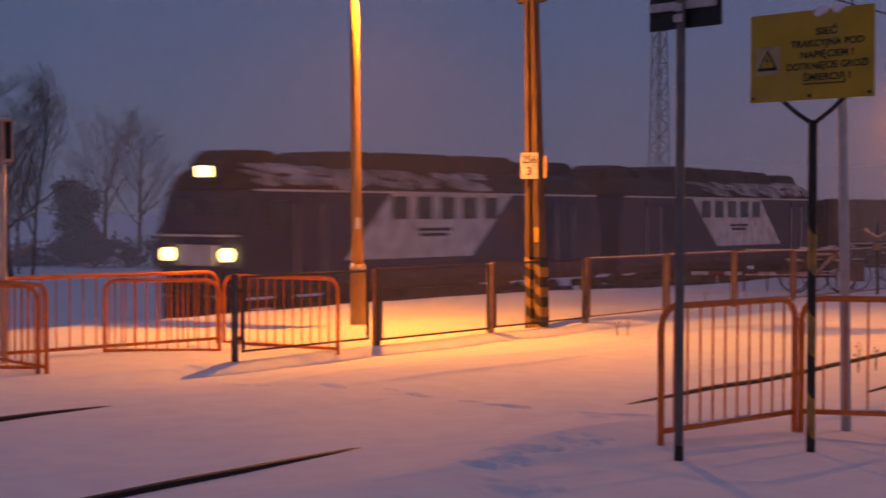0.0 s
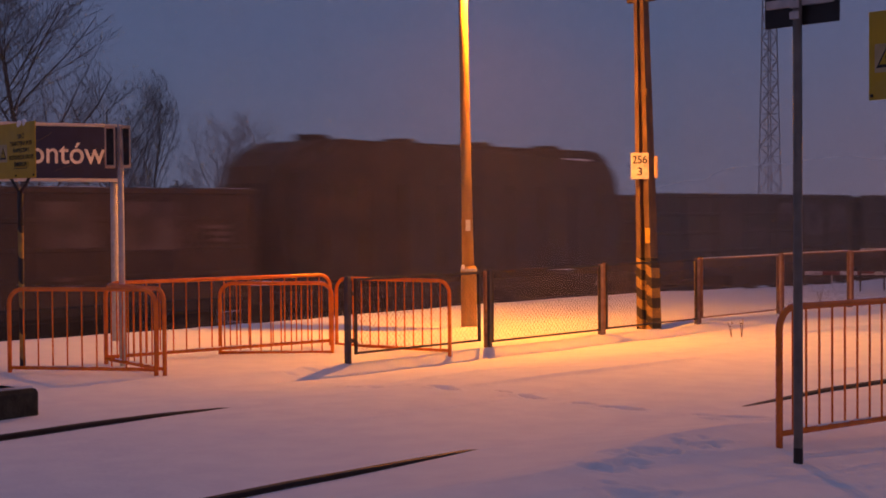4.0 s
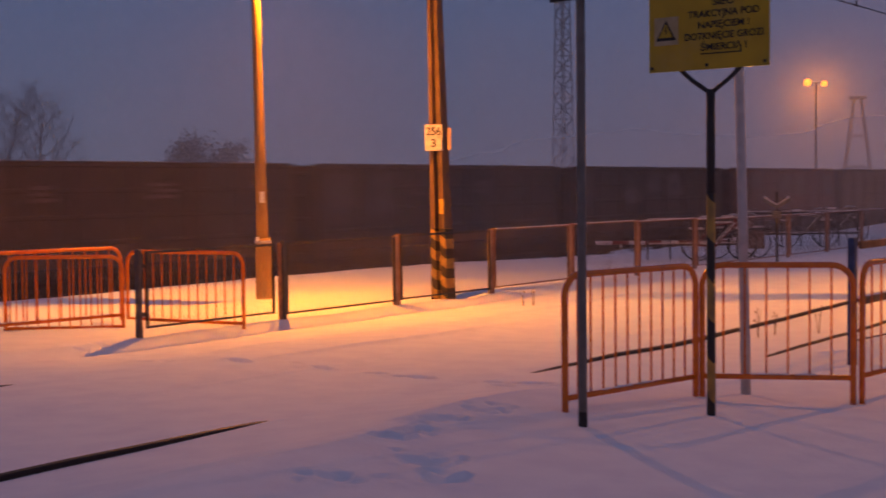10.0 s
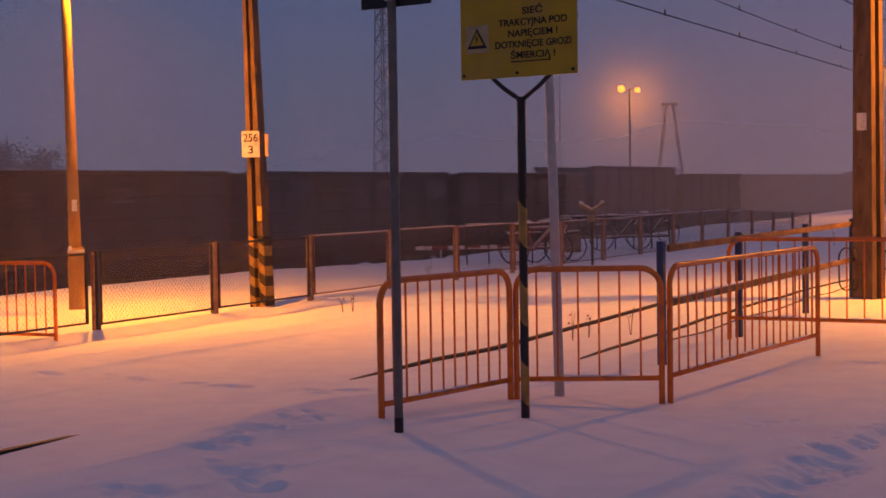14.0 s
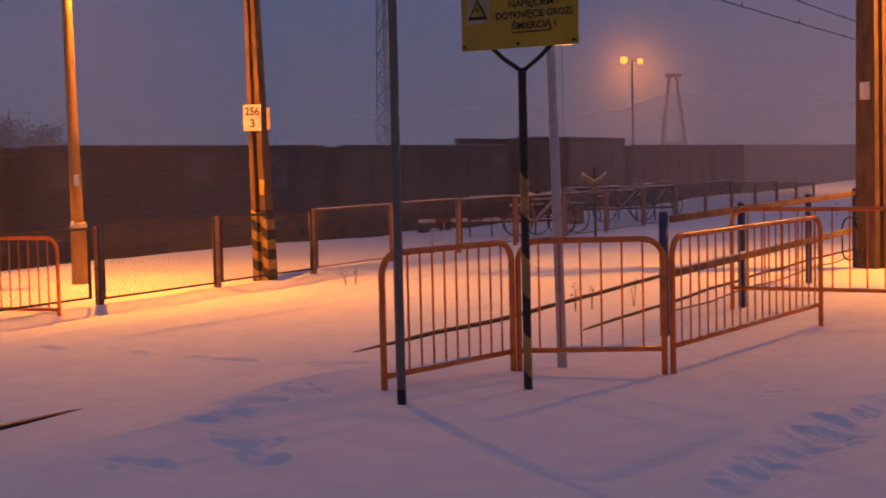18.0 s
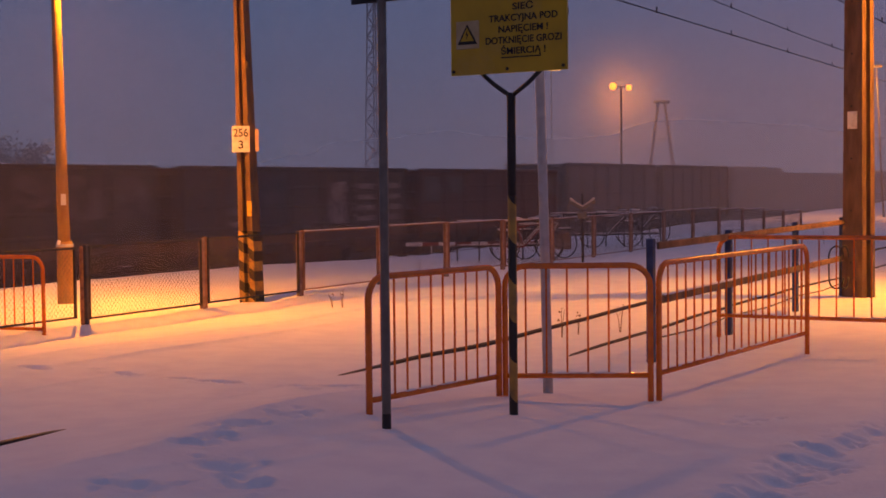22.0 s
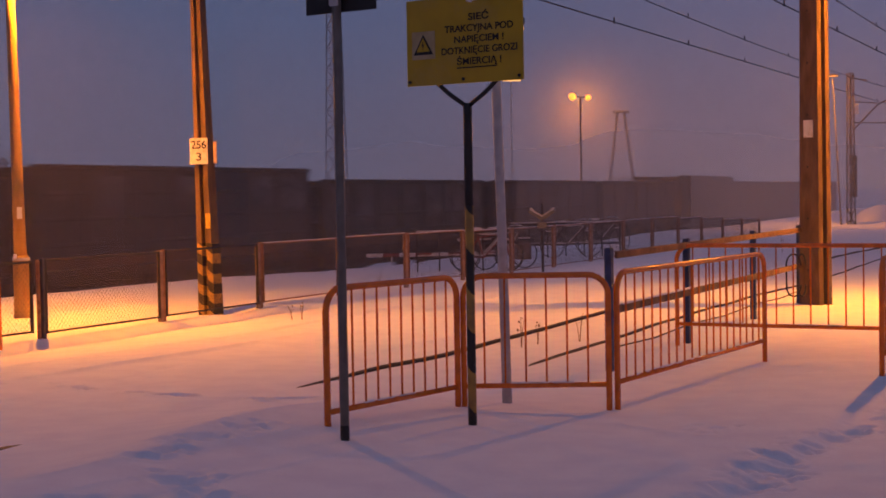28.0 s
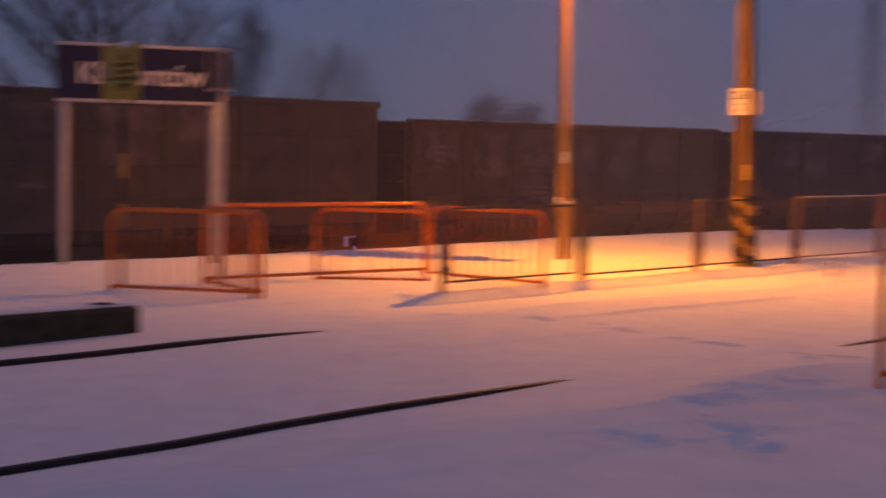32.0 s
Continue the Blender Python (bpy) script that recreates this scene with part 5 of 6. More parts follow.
def tree(x, y, height, seed, spread=0.75, levels=4, dense=2, wide=0.33, girth=0.016, label="bare winter tree with a rounded crown of fine twigs", lean=0.0):
    rs = random.Random(seed)
    th = thing("bare_tree", pose(x, y, gz(x, y)), label, "tree", "bare trees beyond the line")

    def stick(store, p, q, r0, r1, seg):
        d = (q - p).normalized()
        s = d.cross(Vector((0.3, 1, 0.2))).normalized()
        u = d.cross(s)
        vs, fs = store
        k = len(vs)
        for c, r in ((p, r0), (q, r1)):
            for j in range(seg):
                a = 2 * math.pi * j / seg
                vs.append(tuple(c + (s * math.cos(a) + u * math.sin(a)) * r))
        for j in range(seg):
            fs.append((k + j, k + (j + 1) % seg, k + seg + (j + 1) % seg, k + seg + j))

    stores = {"trunk": ([], []), "limbs": ([], []), "twigs": ([], [])}

    def outside(q):
        """Beyond the uneven egg-shaped crown."""
        wob = 1 + 0.16 * noise.noise(q * 0.35 + Vector((seed, 0, 0)))
        return (q.x / (wide * height * wob)) ** 2 + (q.y / (wide * height * wob)) ** 2 + ((q.z - 0.56 * height) / (0.46 * height * wob)) ** 2 > 1

    def grow(p, d, length, r, level):
        """A stem, limb or twig, and the finer ones that rise from it."""
        name = "trunk" if level == 0 else "limbs" if level < 3 else "twigs"
        n = (12, 6, 4, 3, 2)[level]
        pts = [p]
        for k in range(n):
            d = (d + Vector((rs.gauss(0, 0.07), rs.gauss(0, 0.07), rs.gauss(0.05 if level else 0, 0.05)))).normalized()
            q = pts[-1] + d * length / n
            if level > 0 and outside(q):
                return
            r0, r1 = r * (1 - 0.85 * k / n), r * (1 - 0.85 * (k + 1) / n)
            stick(stores[name], pts[-1], q, max(r0, 0.005), max(r1, 0.004), 7 if level == 0 else 5 if level == 1 else 3)
            pts.append(q)
            if level == 0 and k == n - 1:
                TIPS.append(Vector((x, y, gz(x, y))) + q)
            if level < levels and (level > 0 or k >= 2):
                for _ in range(2 if level == 0 else dense if level < 2 else rs.choice((1, 2)) if level < 3 else rs.choice((0, 1))):
                    a = rs.uniform(0, 6.28)
                    sp = spread * rs.uniform(0.8, 1.6)
                    side = Vector((math.cos(a), math.sin(a), 0))
                    nd = (d * 0.75 + side * sp + Vector((0, 0, 0.10))).normalized()
                    if level == 0:
                        ln = height * 0.52 * math.sin(math.pi * (0.26 + 0.66 * k / n)) * rs.uniform(0.7, 1.1)
                    else:
                        ln = length * rs.uniform(0.36, 0.58) * (1 - 0.4 * k / n)
                    grow(q, nd, ln, r1 * 0.42 + 0.003, level + 1)

    grow(Vector((0, 0, -0.3)), Vector((lean, 0, 1)).normalized(), height * 0.84, height * girth, 0)
    for name, (vs, fs) in stores.items():
        if vs:
            me = bpy.data.meshes.new(name)
            me.from_pydata(vs, [], fs)
            part_mesh(name, me, BARK, th)
    return th


def bush_tree(x, y, height, width, seed, low=False):
    """Dense rounded evergreen crown of many small tufts on a short trunk."""
    rs = random.Random(seed)
    if low:
        th = thing("shrub", pose(x, y, gz(x, y)), "low dark shrub at the edge of a snowfield", "shrub", "shrubs beyond the line")
    else:
        th = thing("evergreen_tree", pose(x, y, gz(x, y)), "dark dense rounded evergreen tree in haze", "tree", "evergreens beyond the line")
    bm = bmesh.new()
    tube(bm, [(0, 0, -0.3), (0, 0, height * 0.5), (0, 0, height * 0.9)], height * 0.03, 7, 0.03)
    part("trunk", bm, BARK, th)
    vs, fs = [], []
    lumps = []
    for _ in range(9 if low else 30):
        u, a = rs.uniform(0.05, 0.9), rs.uniform(0, 6.28)
        reach = width * 0.36 * (1 - u ** 2.2) ** 0.5 * rs.uniform(0.5, 1.15)
        lumps.append((Vector((reach * math.cos(a), reach * math.sin(a), height * (0.10 + 0.76 * u))), width * rs.uniform(0.16, 0.27)))
    for k in range(900 if low else 5200):
        cc, rad = lumps[k % len(lumps)]
        c = cc + Vector((rs.gauss(0, 1), rs.gauss(0, 1), rs.gauss(0, 1) * 0.85)).normalized() * rad * rs.uniform(0.2, 1.05)
        for _ in range(2):
            d1 = Vector((rs.gauss(0, 1), rs.gauss(0, 1), rs.gauss(0, 0.7))).normalized() * rs.uniform(0.12, 0.34)
            d2 = Vector((rs.gauss(0, 1), rs.gauss(0, 1), rs.gauss(0, 1))).normalized() * rs.uniform(0.05, 0.13)
            k = len(vs)
            vs += [tuple(c), tuple(c + d1 * 0.6 + d2), tuple(c + d1), tuple(c + d1 * 0.6 - d2)]
            fs.append((k, k + 1, k + 2, k + 3))
    me = bpy.data.meshes.new("crown")
    me.from_pydata(vs, [], fs)
    part_mesh("crown", me, NEEDLES, th)


def woods():
    tree(-33.8, 52.8, 14.0, 11, levels=4, wide=0.30, dense=3)
    tree(-36.5, 54.5, 14.5, 12, levels=4, wide=0.34, dense=3)
    tree(-31.2, 56.0, 9.5, 19, levels=3)
    tree(-37.25, 67.4, 11.3, 13, wide=0.15, spread=0.4, girth=0.008)
    tree(-36.0, 66.5, 10.2, 18, wide=0.20, spread=0.45, girth=0.009)
    tree(-41.5, 74.0, 8.0, 14, wide=0.26)
    tree(-48.2, 100.0, 11.0, 15, levels=4)
    tree(-45.9, 101.0, 11.2, 16, levels=4)
    tree(-52.0, 84.0, 11.0, 21, levels=3)
    tree(-56.0, 86.0, 12.0, 22, levels=3)
    for k, (x, y, h, w) in enumerate(((-30.5, 77.0, 1.5, 3.6), (-33.6, 78.5, 1.9, 4.4), (-36.8, 77.5, 1.6, 4.0), (-39.5, 79.0, 2.1, 4.6), (-43.0, 78.0, 1.7, 4.2), (-46.5, 80.0, 2.0, 5.0), (-27.5, 79.0, 1.4, 3.5))):
        bush_tree(x, y, h, w, 40 + k, True)
    bush_tree(-41.6, 82.0, 6.0, 3.6, 5)
    bush_tree(-44.9, 133.0, 9.2, 7.4, 6)
    bush_tree(-42.2, 133.9, 8.6, 6.4, 7)


woods()


def bird(x, y, z, turn):
    th = thing("bird", pose(x, y, z, 0, 0, turn), "small dark bird perched on a treetop", "bird", "perched birds")
    for name, at, size, tilt in (("body", (0, 0, 0.10), (0.075, 0.06, 0.11), 35), ("head", (0.05, 0, 0.21), (0.045, 0.04, 0.045), 0), ("tail", (-0.09, 0, -0.04), (0.02, 0.035, 0.12), 30)):
        bm = bmesh.new()
        made = bmesh.ops.create_icosphere(bm, subdivisions=2, radius=1)["verts"]
        bmesh.ops.transform(bm, matrix=pose(*at, 0, tilt, 0) @ Matrix.Diagonal((*size, 1)), verts=made)
        part(name, bm, BLACK_PAINT, th, smooth=True)


bird(*TIPS[3], 40)


# ---- masts, wires and far lamps ----
def lattice(name, x, y, z0, height, w0, w1, bays, label, category, mat, bar=0.05, turn=20):
    th = thing(name, pose(x, y, z0, 0, 0, turn), label, category)
    corners = [(-1, -1), (1, -1), (1, 1), (-1, 1)]

    def at(k, t):
        w = (w0 + (w1 - w0) * t) / 2
        return Vector((corners[k % 4][0] * w, corners[k % 4][1] * w, height * t))

    for k in range(4):
        bm = bmesh.new()
        tube(bm, [at(k, 0), at(k, 1)], bar, 4, square=True)
        part("leg", bm, mat, th)
    for f in range(4):
        bm = bmesh.new()
        for b in range(bays):
            t0, t1 = b / bays, (b + 1) / bays
            tube(bm, [at(f, t0), at(f + 1, t1)] if (b + f) % 2 else [at(f + 1, t0), at(f, t1)], bar * 0.8, 4, square=True)
            tube(bm, [at(f, t1), at(f + 1, t1)], bar * 0.55, 4, square=True)
        part("bracing", bm, mat, th)
    return th


lattice("radio_mast", -16.1, 205.0, -1.0, 48, 2.3, 0.7, 33, "tall slender lattice radio mast fading into haze", "mast", BLACK_PAINT, 0.10, 42)


def catenary_mast():
    th = lattice("catenary_mast", 18.2, 67.6, gz(18.2, 67.6) - 0.1, 7.0, 0.27, 0.20, 16, "steel lattice catenary mast with a bracket arm", "mast", DARK_STEEL, 0.03, 25)
    bm = bmesh.new()
    tube(bm, [(0.15, 0, 4.4), (1.6, 0, 5.6), (2.4, 0, 5.9)], 0.04, 6)
    tube(bm, [(0.15, 0, 4.75), (3.0, 0, 4.75)], 0.03, 6)
    part("bracket_arm", bm, DARK_STEEL, th)
    bm = bmesh.new()
    for k in range(5):
        tube(bm, [(0.35, 0, 5.15 + 0.1 * k), (0.35, 0, 5.2 + 0.1 * k)], 0.09, 8)
    part("insulator", bm, WHITE_PAINT, th)
    bm = bmesh.new()
    tube(bm, [(0.15, 0, 6.75), (0.95, 0, 6.7)], 0.03, 6)
    tube(bm, [(0.15, 0, 5.7), (1.5, 0, 5.65)], 0.03, 6)
    part("side_arm", bm, DARK_STEEL, th)
    bm = bmesh.new()
    box(bm, (0.22, 0, 2.3), (0.16, 0.2, 1.9), bevel=0.03)
    part("weights", bm, RUNNING, th)
    lp = thing("yard_lamp", pose(17.4, 67.6, gz(17.4, 67.6)), "leaning thin column with a small orange lamp", "street lamp")
    bm = bmesh.new()
    tube(bm, [(0.35, 0, -0.2), (0.0, 0, 6.7)], 0.05, 8, 0.035)
    part("pole", bm, GREY_PAINT, lp)
    bm = bmesh.new()
    box(bm, (0, 0, 6.80), (0.5, 0.22, 0.12), bevel=0.03)
    part("lamp_housing", bm, GREY_PAINT, lp)
    hut = thing("snow_heap", pose(20.9, 72.0, gz(20.9, 72.0)), "rounded snow heap under the yard lamp", "snow heap")
    bm = bmesh.new()
    made = bmesh.ops.create_icosphere(bm, subdivisions=3, radius=1)["verts"]
    for v in made:
        v.co *= 1 + 0.10 * noise.noise(v.co * 2.2)
    bmesh.ops.transform(bm, matrix=Matrix.Diagonal((1.3, 1.1, 0.75, 1)), verts=made)
    part("heap", bm, SNOW_CAP, hut, smooth=True)


catenary_mast()


def twin_yard_lamp():
    th = thing("yard_lamp", pose(7.78, 89.3, 0.5), "tall twin-headed yard lamp glowing orange in haze", "street lamp")
    bm = bmesh.new()
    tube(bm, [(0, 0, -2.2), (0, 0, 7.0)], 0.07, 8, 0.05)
    part("pole", bm, CONCRETE_GOLD_LIT, th)
    bm = bmesh.new()
    tube(bm, [(-0.45, 0, 7.0), (0.45, 0, 6.95)], 0.04, 6)
    part("arm", bm, GALV, th)
    for x, z, r in ((-0.48, 7.0, 0.22), (0.47, 6.92, 0.17)):
        bm = bmesh.new()
        made = bmesh.ops.create_uvsphere(bm, u_segments=12, v_segments=8, radius=r)["verts"]
        bmesh.ops.translate(bm, vec=(x, 0, z), verts=made)
        part("lamp_globe", bm, GLOBE_GLOW, th, "glowing sodium lamp", True)
    far = thing("yard_lamp", pose(5.65, 140.0, 4.5), "distant column lamp glowing orange", "street lamp")
    bm = bmesh.new()
    tube(bm, [(0, 0, -6.2), (0, 0, 7.9)], 0.10, 8, 0.06)
    part("pole", bm, GALV, far)
    bm = bmesh.new()
    box(bm, (0.1, 0, 7.95), (1.7, 0.5, 0.18), bevel=0.05)
    part("lamp_globe", bm, SODIUM_GLOW, far, "glowing sodium lamp")


twin_yard_lamp()


def pylon():
    th = thing("power_pylon", pose(28.6, 250, -1), "distant A-shaped power line pylon in haze", "pylon")
    for s in (-1, 1):
        bm = bmesh.new()
        tube(bm, [(s * 2.6, 0, 0), (s * 0.5, 0, 16.4)], 0.30, 5)
        part("leg", bm, BLACK_PAINT, th)
    bm = bmesh.new()
    tube(bm, [(-1.4, 0, 16.2), (1.4, 0, 16.2)], 0.32, 5)
    for z in (5, 10):
        tube(bm, [(-2.6 + z * 0.128, 0, z), (2.6 - z * 0.128, 0, z)], 0.18, 5)
    part("crossarm", bm, BLACK_PAINT, th)


pylon()


def wires():
    """Contact and carrying wires over the two snowed-in tracks, with droppers."""
    for o, z, r, name in ((9.65, 5.12, 0.014, "contact_wire"), (9.65, 6.0, 0.012, "carrying_wire"), (6.25, 5.22, 0.014, "contact_wire"), (6.25, 6.15, 0.012, "carrying_wire")):
        bm = bmesh.new()
        a = -40.0
        pts = []
        while a <= 190:
            sag = 0.35 * math.sin(math.pi * ((a + 40) % 57) / 57) if name == "carrying_wire" else 0.02
            pts.append(along(a, o, z - sag))
            a += 4.75
        tube(bm, pts, r, 5)
        ob = part(name, bm, WIRE, None)
        tagged(ob, "thin dark overhead railway wire", "wire", "overhead wires")
        bm = bmesh.new()
        for k in range(38):
            a = -30 + 5.3 * k
            p = along(a, o, z - (0.35 * math.sin(math.pi * ((a + 40) % 57) / 57) if name == "carrying_wire" else 0.02))
            tube(bm, [p - Vector((0, 0, 0.03)), p + Vector((0, 0, 0.10))], 0.018, 5)
        tagged(part("clip", bm, WIRE, ob), kind="stuff")


wires()


# ---- level crossing beyond the fence: boom, warning cross, bicycles ----
def crossing():
    th = thing("warning_cross", pose(1.95, 32.3, gz(1.95, 32.3), 0, 0, -12), "faded crossing warning cross caked in snow", "sign")
    bm = bmesh.new()
    tube(bm, [(0, 0, -0.3), (0, 0, 1.5)], 0.03, 8)
    part("post", bm, DARK_STEEL, th)
    for s in (-1, 1):
        bm = bmesh.new()
        box(bm, (s * 0.16, 0, 0), (0.34, 0.02, 0.07), pose(0, -0.04, 1.17, 0, -s * 30, 0), bevel=0.006)
        part("arm", bm, GREY_PAINT, th, "faded arm of the cross")
        bm = bmesh.new()
        box(bm, (s * 0.17, 0, 0.045), (0.34, 0.05, 0.035), pose(0, -0.03, 1.17, 0, -s * 30, 0), bevel=0.02)
        box(bm, (s * 0.30, 0, 0.065), (0.10, 0.07, 0.05), pose(0, -0.03, 1.17, 0, -s * 30, 0), bevel=0.02)
        part("clinging_snow", bm, FROST, th)
    bm = bmesh.new()
    box(bm, (0, -0.05, 1.02), (0.22, 0.04, 0.16), bevel=0.02)
    part("plate", bm, GREY_PAINT, th)
    # boom
    bo = thing("crossing_boom", pose(-1.0, 38.0, -0.55, 0, 0, 4), "lowered red and white crossing boom", "barrier")
    for k in range(9):
        bm = bmesh.new()
        tube(bm, [(-1.25 + 0.42 * k, 0, 0.72), (-0.83 + 0.42 * k, 0, 0.72)], 0.05, 8)
        part("boom_section", bm, DIM_RED if k % 2 else FROST, bo)
    for x in (-0.6, 1.1):
        bm = bmesh.new()
        tube(bm, [(x, 0, -0.2), (x, 0, 0.75)], 0.02, 6)
        part("prop", bm, GALV, bo)
    bm = bmesh.new()
    box(bm, (2.8, 0, 0.45), (0.4, 0.5, 1.1), bevel=0.05)
    part("drive_box", bm, STENCIL, bo)


crossing()


def bicycle(x, y, turn, tone):
    th = thing("bicycle", pose(x, y, gz(x, y), 0, 0, turn), "parked bicycle with snow on its frame and saddle", "bicycle", "snowed-in bicycles")
    for wx in (-0.52, 0.52):
        bm = bmesh.new()
        tube(bm, [(wx + 0.33 * math.cos(a), 0, 0.34 + 0.33 * math.sin(a)) for a in [k * 2 * math.pi / 20 for k in range(21)]], 0.014, 6)
        w = part("wheel", bm, BLACK_PAINT, th, smooth=True)
        bm = bmesh.new()
        for k in range(9):
            a = math.pi * k / 9
            tube(bm, [(wx - 0.32 * math.cos(a), 0, 0.34 - 0.32 * math.sin(a)), (wx + 0.32 * math.cos(a), 0, 0.34 + 0.32 * math.sin(a))], 0.0025, 3)
        part("spokes", bm, GALV, w)
    bm = bmesh.new()
    for a, b in (((-0.52, 0.34), (-0.1, 0.32)), ((-0.1, 0.32), (-0.25, 0.85)), ((-0.52, 0.34), (-0.22, 0.75)), ((-0.1, 0.32), (0.36, 0.78)), ((-0.22, 0.76), (0.36, 0.84)), ((0.34, 0.92), (0.52, 0.34))):
        tube(bm, [(a[0], 0, a[1]), (b[0], 0, b[1])], 0.016, 6)
    part("frame", bm, tone, th)
    bm = bmesh.new()
    for a, b in (((-0.1, 0.34), (0.36, 0.80)), ((-0.1, 0.36), (-0.25, 0.82)), ((-0.52, 0.36), (-0.1, 0.34))):
        tube(bm, [(a[0], 0, a[1] + 0.02), (b[0], 0, b[1] + 0.02)], 0.013, 6)
    part("snow_crust", bm, FROST, th, "snow caked along the frame tubes")
    bm = bmesh.new()
    tube(bm, [(0.30, -0.28, 0.98), (0.34, -0.1, 1.0), (0.34, 0.1, 1.0), (0.30, 0.28, 0.98)], 0.014, 6)
    part("handlebar", bm, GALV, th)
    bm = bmesh.new()
    box(bm, (-0.27, 0, 0.89), (0.26, 0.14, 0.06), bevel=0.025)
    part("saddle", bm, BLACK_PAINT, th)
    bm = bmesh.new()
    box(bm, (-0.27, 0, 0.945), (0.28, 0.15, 0.05), bevel=0.022)
    box(bm, (0.07, 0, 0.83), (0.5, 0.035, 0.03), pose(0, 0, 0), bevel=0.012)
    for wx in (-0.52, 0.52):
        box(bm, (wx, 0, 0.70), (0.32, 0.05, 0.035), bevel=0.014)
    part("clinging_snow", bm, FROST, th)


def bike_park():
    for a, o, t, tone in ((29.9, 13.2, 20, DIM_RED), (30.5, 13.5, 12, STENCIL), (31.1, 13.3, 28, STENCIL), (36.2, 13.6, 15, DARK_STEEL), (38.4, 13.5, 24, DARK_STEEL)):
        p = along(a, o)
        bicycle(p.x, p.y, t, tone)
    for a, w in ((30.0, 2.0), (36.6, 3.0)):
        p = along(a, 13.9)
        th = thing("bicycle_rack", pose(p.x, p.y, gz(p.x, p.y), 0, 0, 12), "low tubular bicycle rack under snow", "rack", "bicycle racks")
        for z in (0.32, 0.86):
            bm = bmesh.new()
            tube(bm, [(-w / 2, 0, z), (w / 2, 0, z)], 0.022, 8)
            part("rail", bm, DARK_STEEL, th)
        n = int(w / 0.5) + 1
        for k in range(n):
            bm = bmesh.new()
            tube(bm, [(-w / 2 + w * k / (n - 1), 0, -0.2), (-w / 2 + w * k / (n - 1), 0, 0.86)], 0.018, 6)
            part("upright", bm, DARK_STEEL, th)
        bm = bmesh.new()
        box(bm, (0, 0, 0.905), (w, 0.04, 0.025), bevel=0.01)
        box(bm, (0, 0, 0.36), (w, 0.04, 0.02), bevel=0.008)
        part("clinging_snow", bm, FROST, th)


bike_park()


# ---- dry stalks through the snow ----
def stalks():
    for x, y, h in ((-2.2, 21.2, 0.28), (-2.35, 21.3, 0.22), (0.75, 16.6, 0.35), (0.95, 16.9, 0.25), (1.45, 17.1, 0.33), (-1.4, 27.5, 0.3), (8.9, 40.0, 0.5)):
        rs = random.Random(int(x * 100))
        th = thing("dry_stalk", pose(x, y, gz(x, y)), "dry brown weed stalk poking out of snow", "plant", "dry weeds in the snow")
        bm = bmesh.new()
        for _ in range(3):
            dx, dy = rs.uniform(-0.06, 0.06), rs.uniform(-0.06, 0.06)
            tube(bm, [(0, 0, -0.05), (dx * 0.4, dy * 0.4, h * 0.5), (dx, dy, h * rs.uniform(0.7, 1))], 0.005, 4, 0.002)
        part("stem", bm, TIMBER, th)
        bm = bmesh.new()
        for _ in range(5):
            c = Vector((rs.uniform(-0.04, 0.04), rs.uniform(-0.04, 0.04), h * rs.uniform(0.45, 1)))
            d = Vector((rs.gauss(0, 1), rs.gauss(0, 1), rs.gauss(0, 1))).normalized() * 0.035
            e = Vector((rs.gauss(0, 1), rs.gauss(0, 1), rs.gauss(0, 1))).normalized() * 0.014
            bm.faces.new([bm.verts.new(c), bm.verts.new(c + d * 0.5 + e), bm.verts.new(c + d), bm.verts.new(c + d * 0.5 - e)])
        part("dead_leaves", bm, TIMBER, th)


stalks()


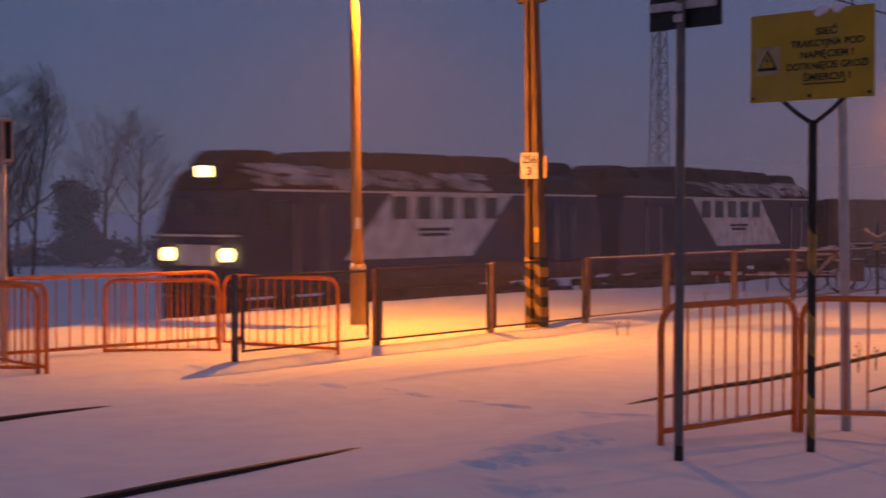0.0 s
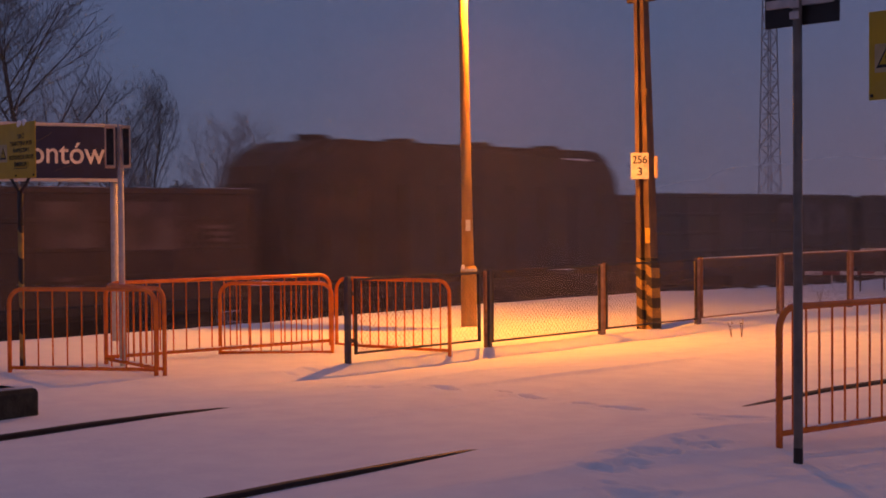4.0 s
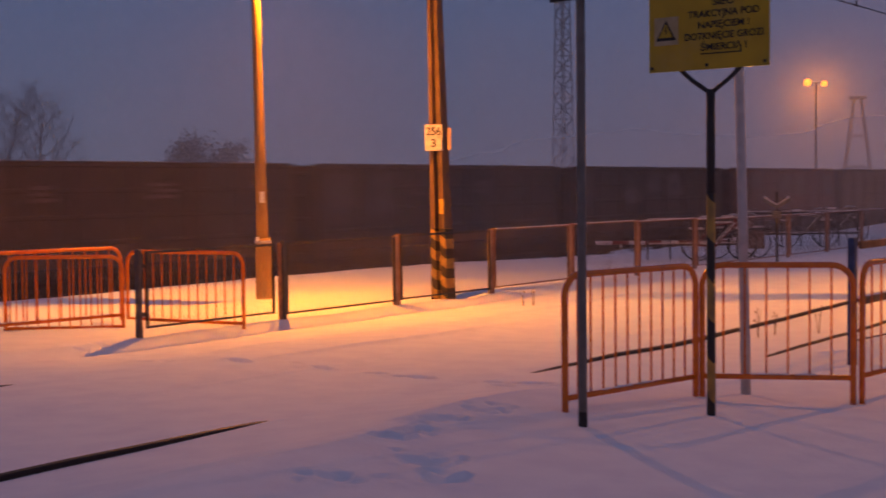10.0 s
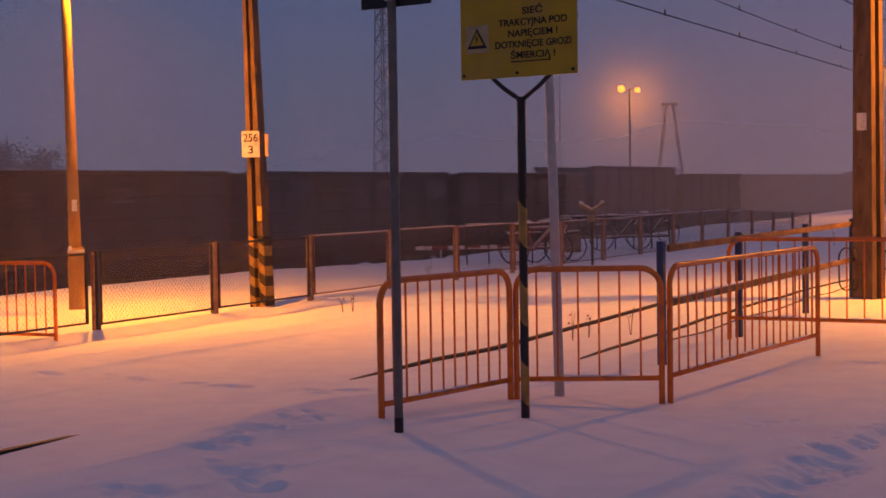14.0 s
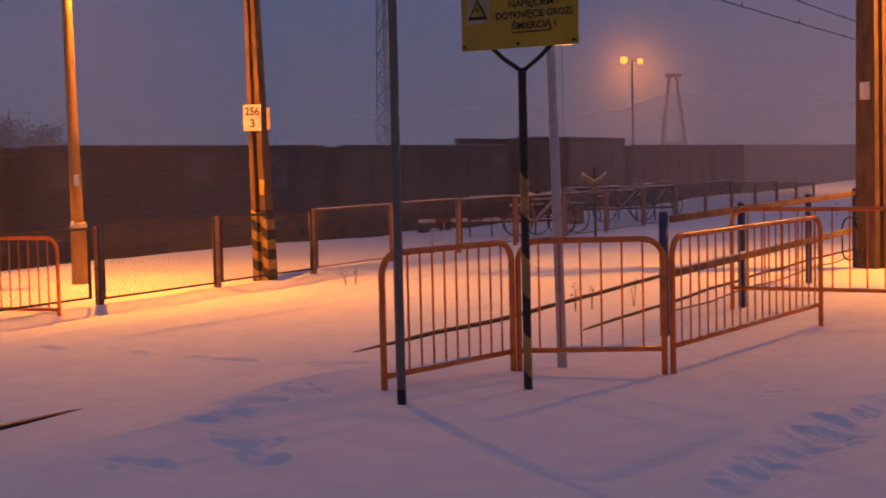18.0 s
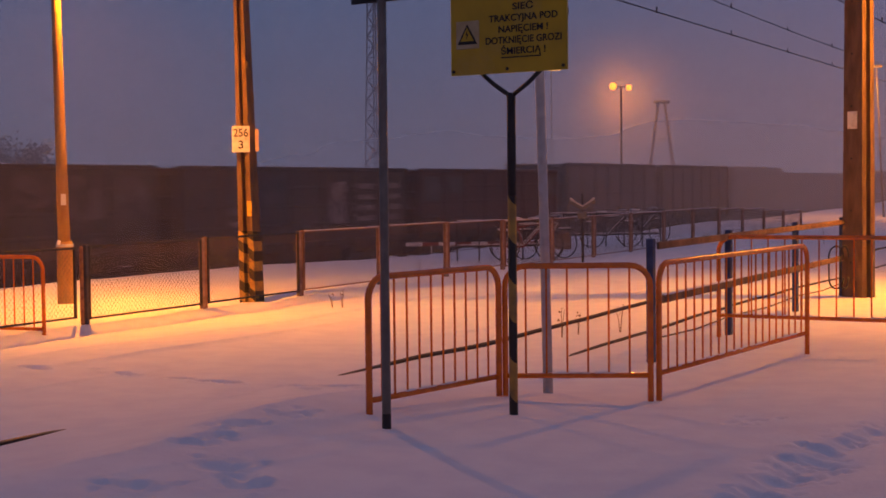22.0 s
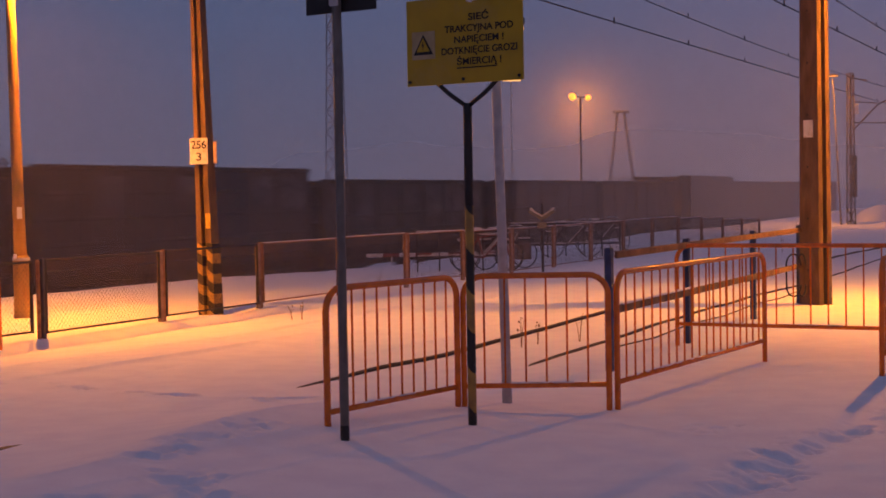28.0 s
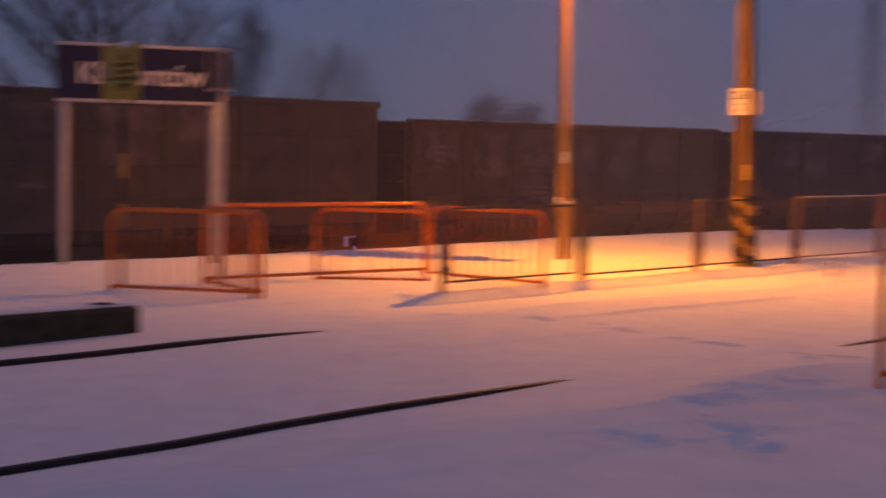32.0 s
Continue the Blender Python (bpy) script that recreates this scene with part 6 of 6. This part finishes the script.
# ---- see-through sheets standing in for blown-snow haze over and beyond the line ----
def veil(name, place, a0, a1, n, top, amount, scale):
    """A see-through sheet standing in for haze, thinning out towards its ends and top."""
    verts, faces, dens = [], [], []
    rows = 32
    for j in range(n + 1):
        u = j / n
        p = place(a0 + (a1 - a0) * u)
        for k in range(rows + 1):
            v = k / rows
            verts.append((p.x, p.y, -3 + (top + 3) * v))
            e = min(u, 1 - u) / 0.35
            f = min(1.0, max(0.0, (v - 0.2) / 0.8))
            dens.append(min(1, e) ** 2 * (3 - 2 * min(1, e)) * (1 - f * f * (3 - 2 * f)))
    for j in range(n):
        for k in range(rows):
            q = j * (rows + 1) + k
            faces.append((q, q + rows + 1, q + rows + 2, q + 1))
    me = bpy.data.meshes.new(name)
    me.from_pydata(verts, [], faces)
    uv = me.uv_layers.new(name="density")
    uv.data.foreach_set("uv", [w for lp in me.loops for w in (dens[lp.vertex_index], 0.0)])
    me.materials.append(haze_material("haze_sheet_snow", amount, scale))
    ob = new(name, me)
    return tagged(ob, "thin see-through sheet standing in for blown-snow haze", "blown snow", "veils of blown snow", "stuff")


def drifting_snow():
    for k, (o, amount, scale) in enumerate([(18.6, 0.026, 0.09), (23.0, 0.032, 0.07), (62.0, 0.25, 0.04)]):
        veil("drifting_snow", lambda a: TRUN * a + TOFF * (o + 1.2 * math.sin(a * 0.05 + k)), -260, 400, 66, 26 + o * 0.6, amount, scale)
    for k, (s, amount) in enumerate(((27.5, 0.055), (61.0, 0.18))):
        veil("drifting_snow", lambda o: TRUN * (s + 1.2 * math.sin(o * 0.2 + k)) + TOFF * o, -50, 75, 40, (9, 18)[k], amount, 0.06)
    # sheet behind the twin yard lamp, placed to catch its glow
    ahead, across = Vector((0.087, 0.996, 0)), Vector((0.996, -0.087, 0))
    for s, amount in ((92.4, 0.34),):
        veil("drifting_snow", lambda o: ahead * s + across * o, -55, 60, 40, 16, amount, 0.06)


drifting_snow()
# small sheet added behind the street lamp so its glow shows as haze
toward = Vector((-5.7, 22.3, 0)).normalized()
veil("drifting_snow", lambda o: toward * 23.0 + Vector((-toward.y, toward.x, 0)) * o, -7, 7, 18, 10, 0.022, 0.3)


def motions():
    """The train runs past at a steady pace."""
    for ob, s0 in MOVING:
        walk(ob, [(t, train_pose(s0, t)) for t in (0, 1 / 30, 1, 8, 16, 24, 28, 29, 30, 31, 32 - 1 / 30, 32)])


motions()
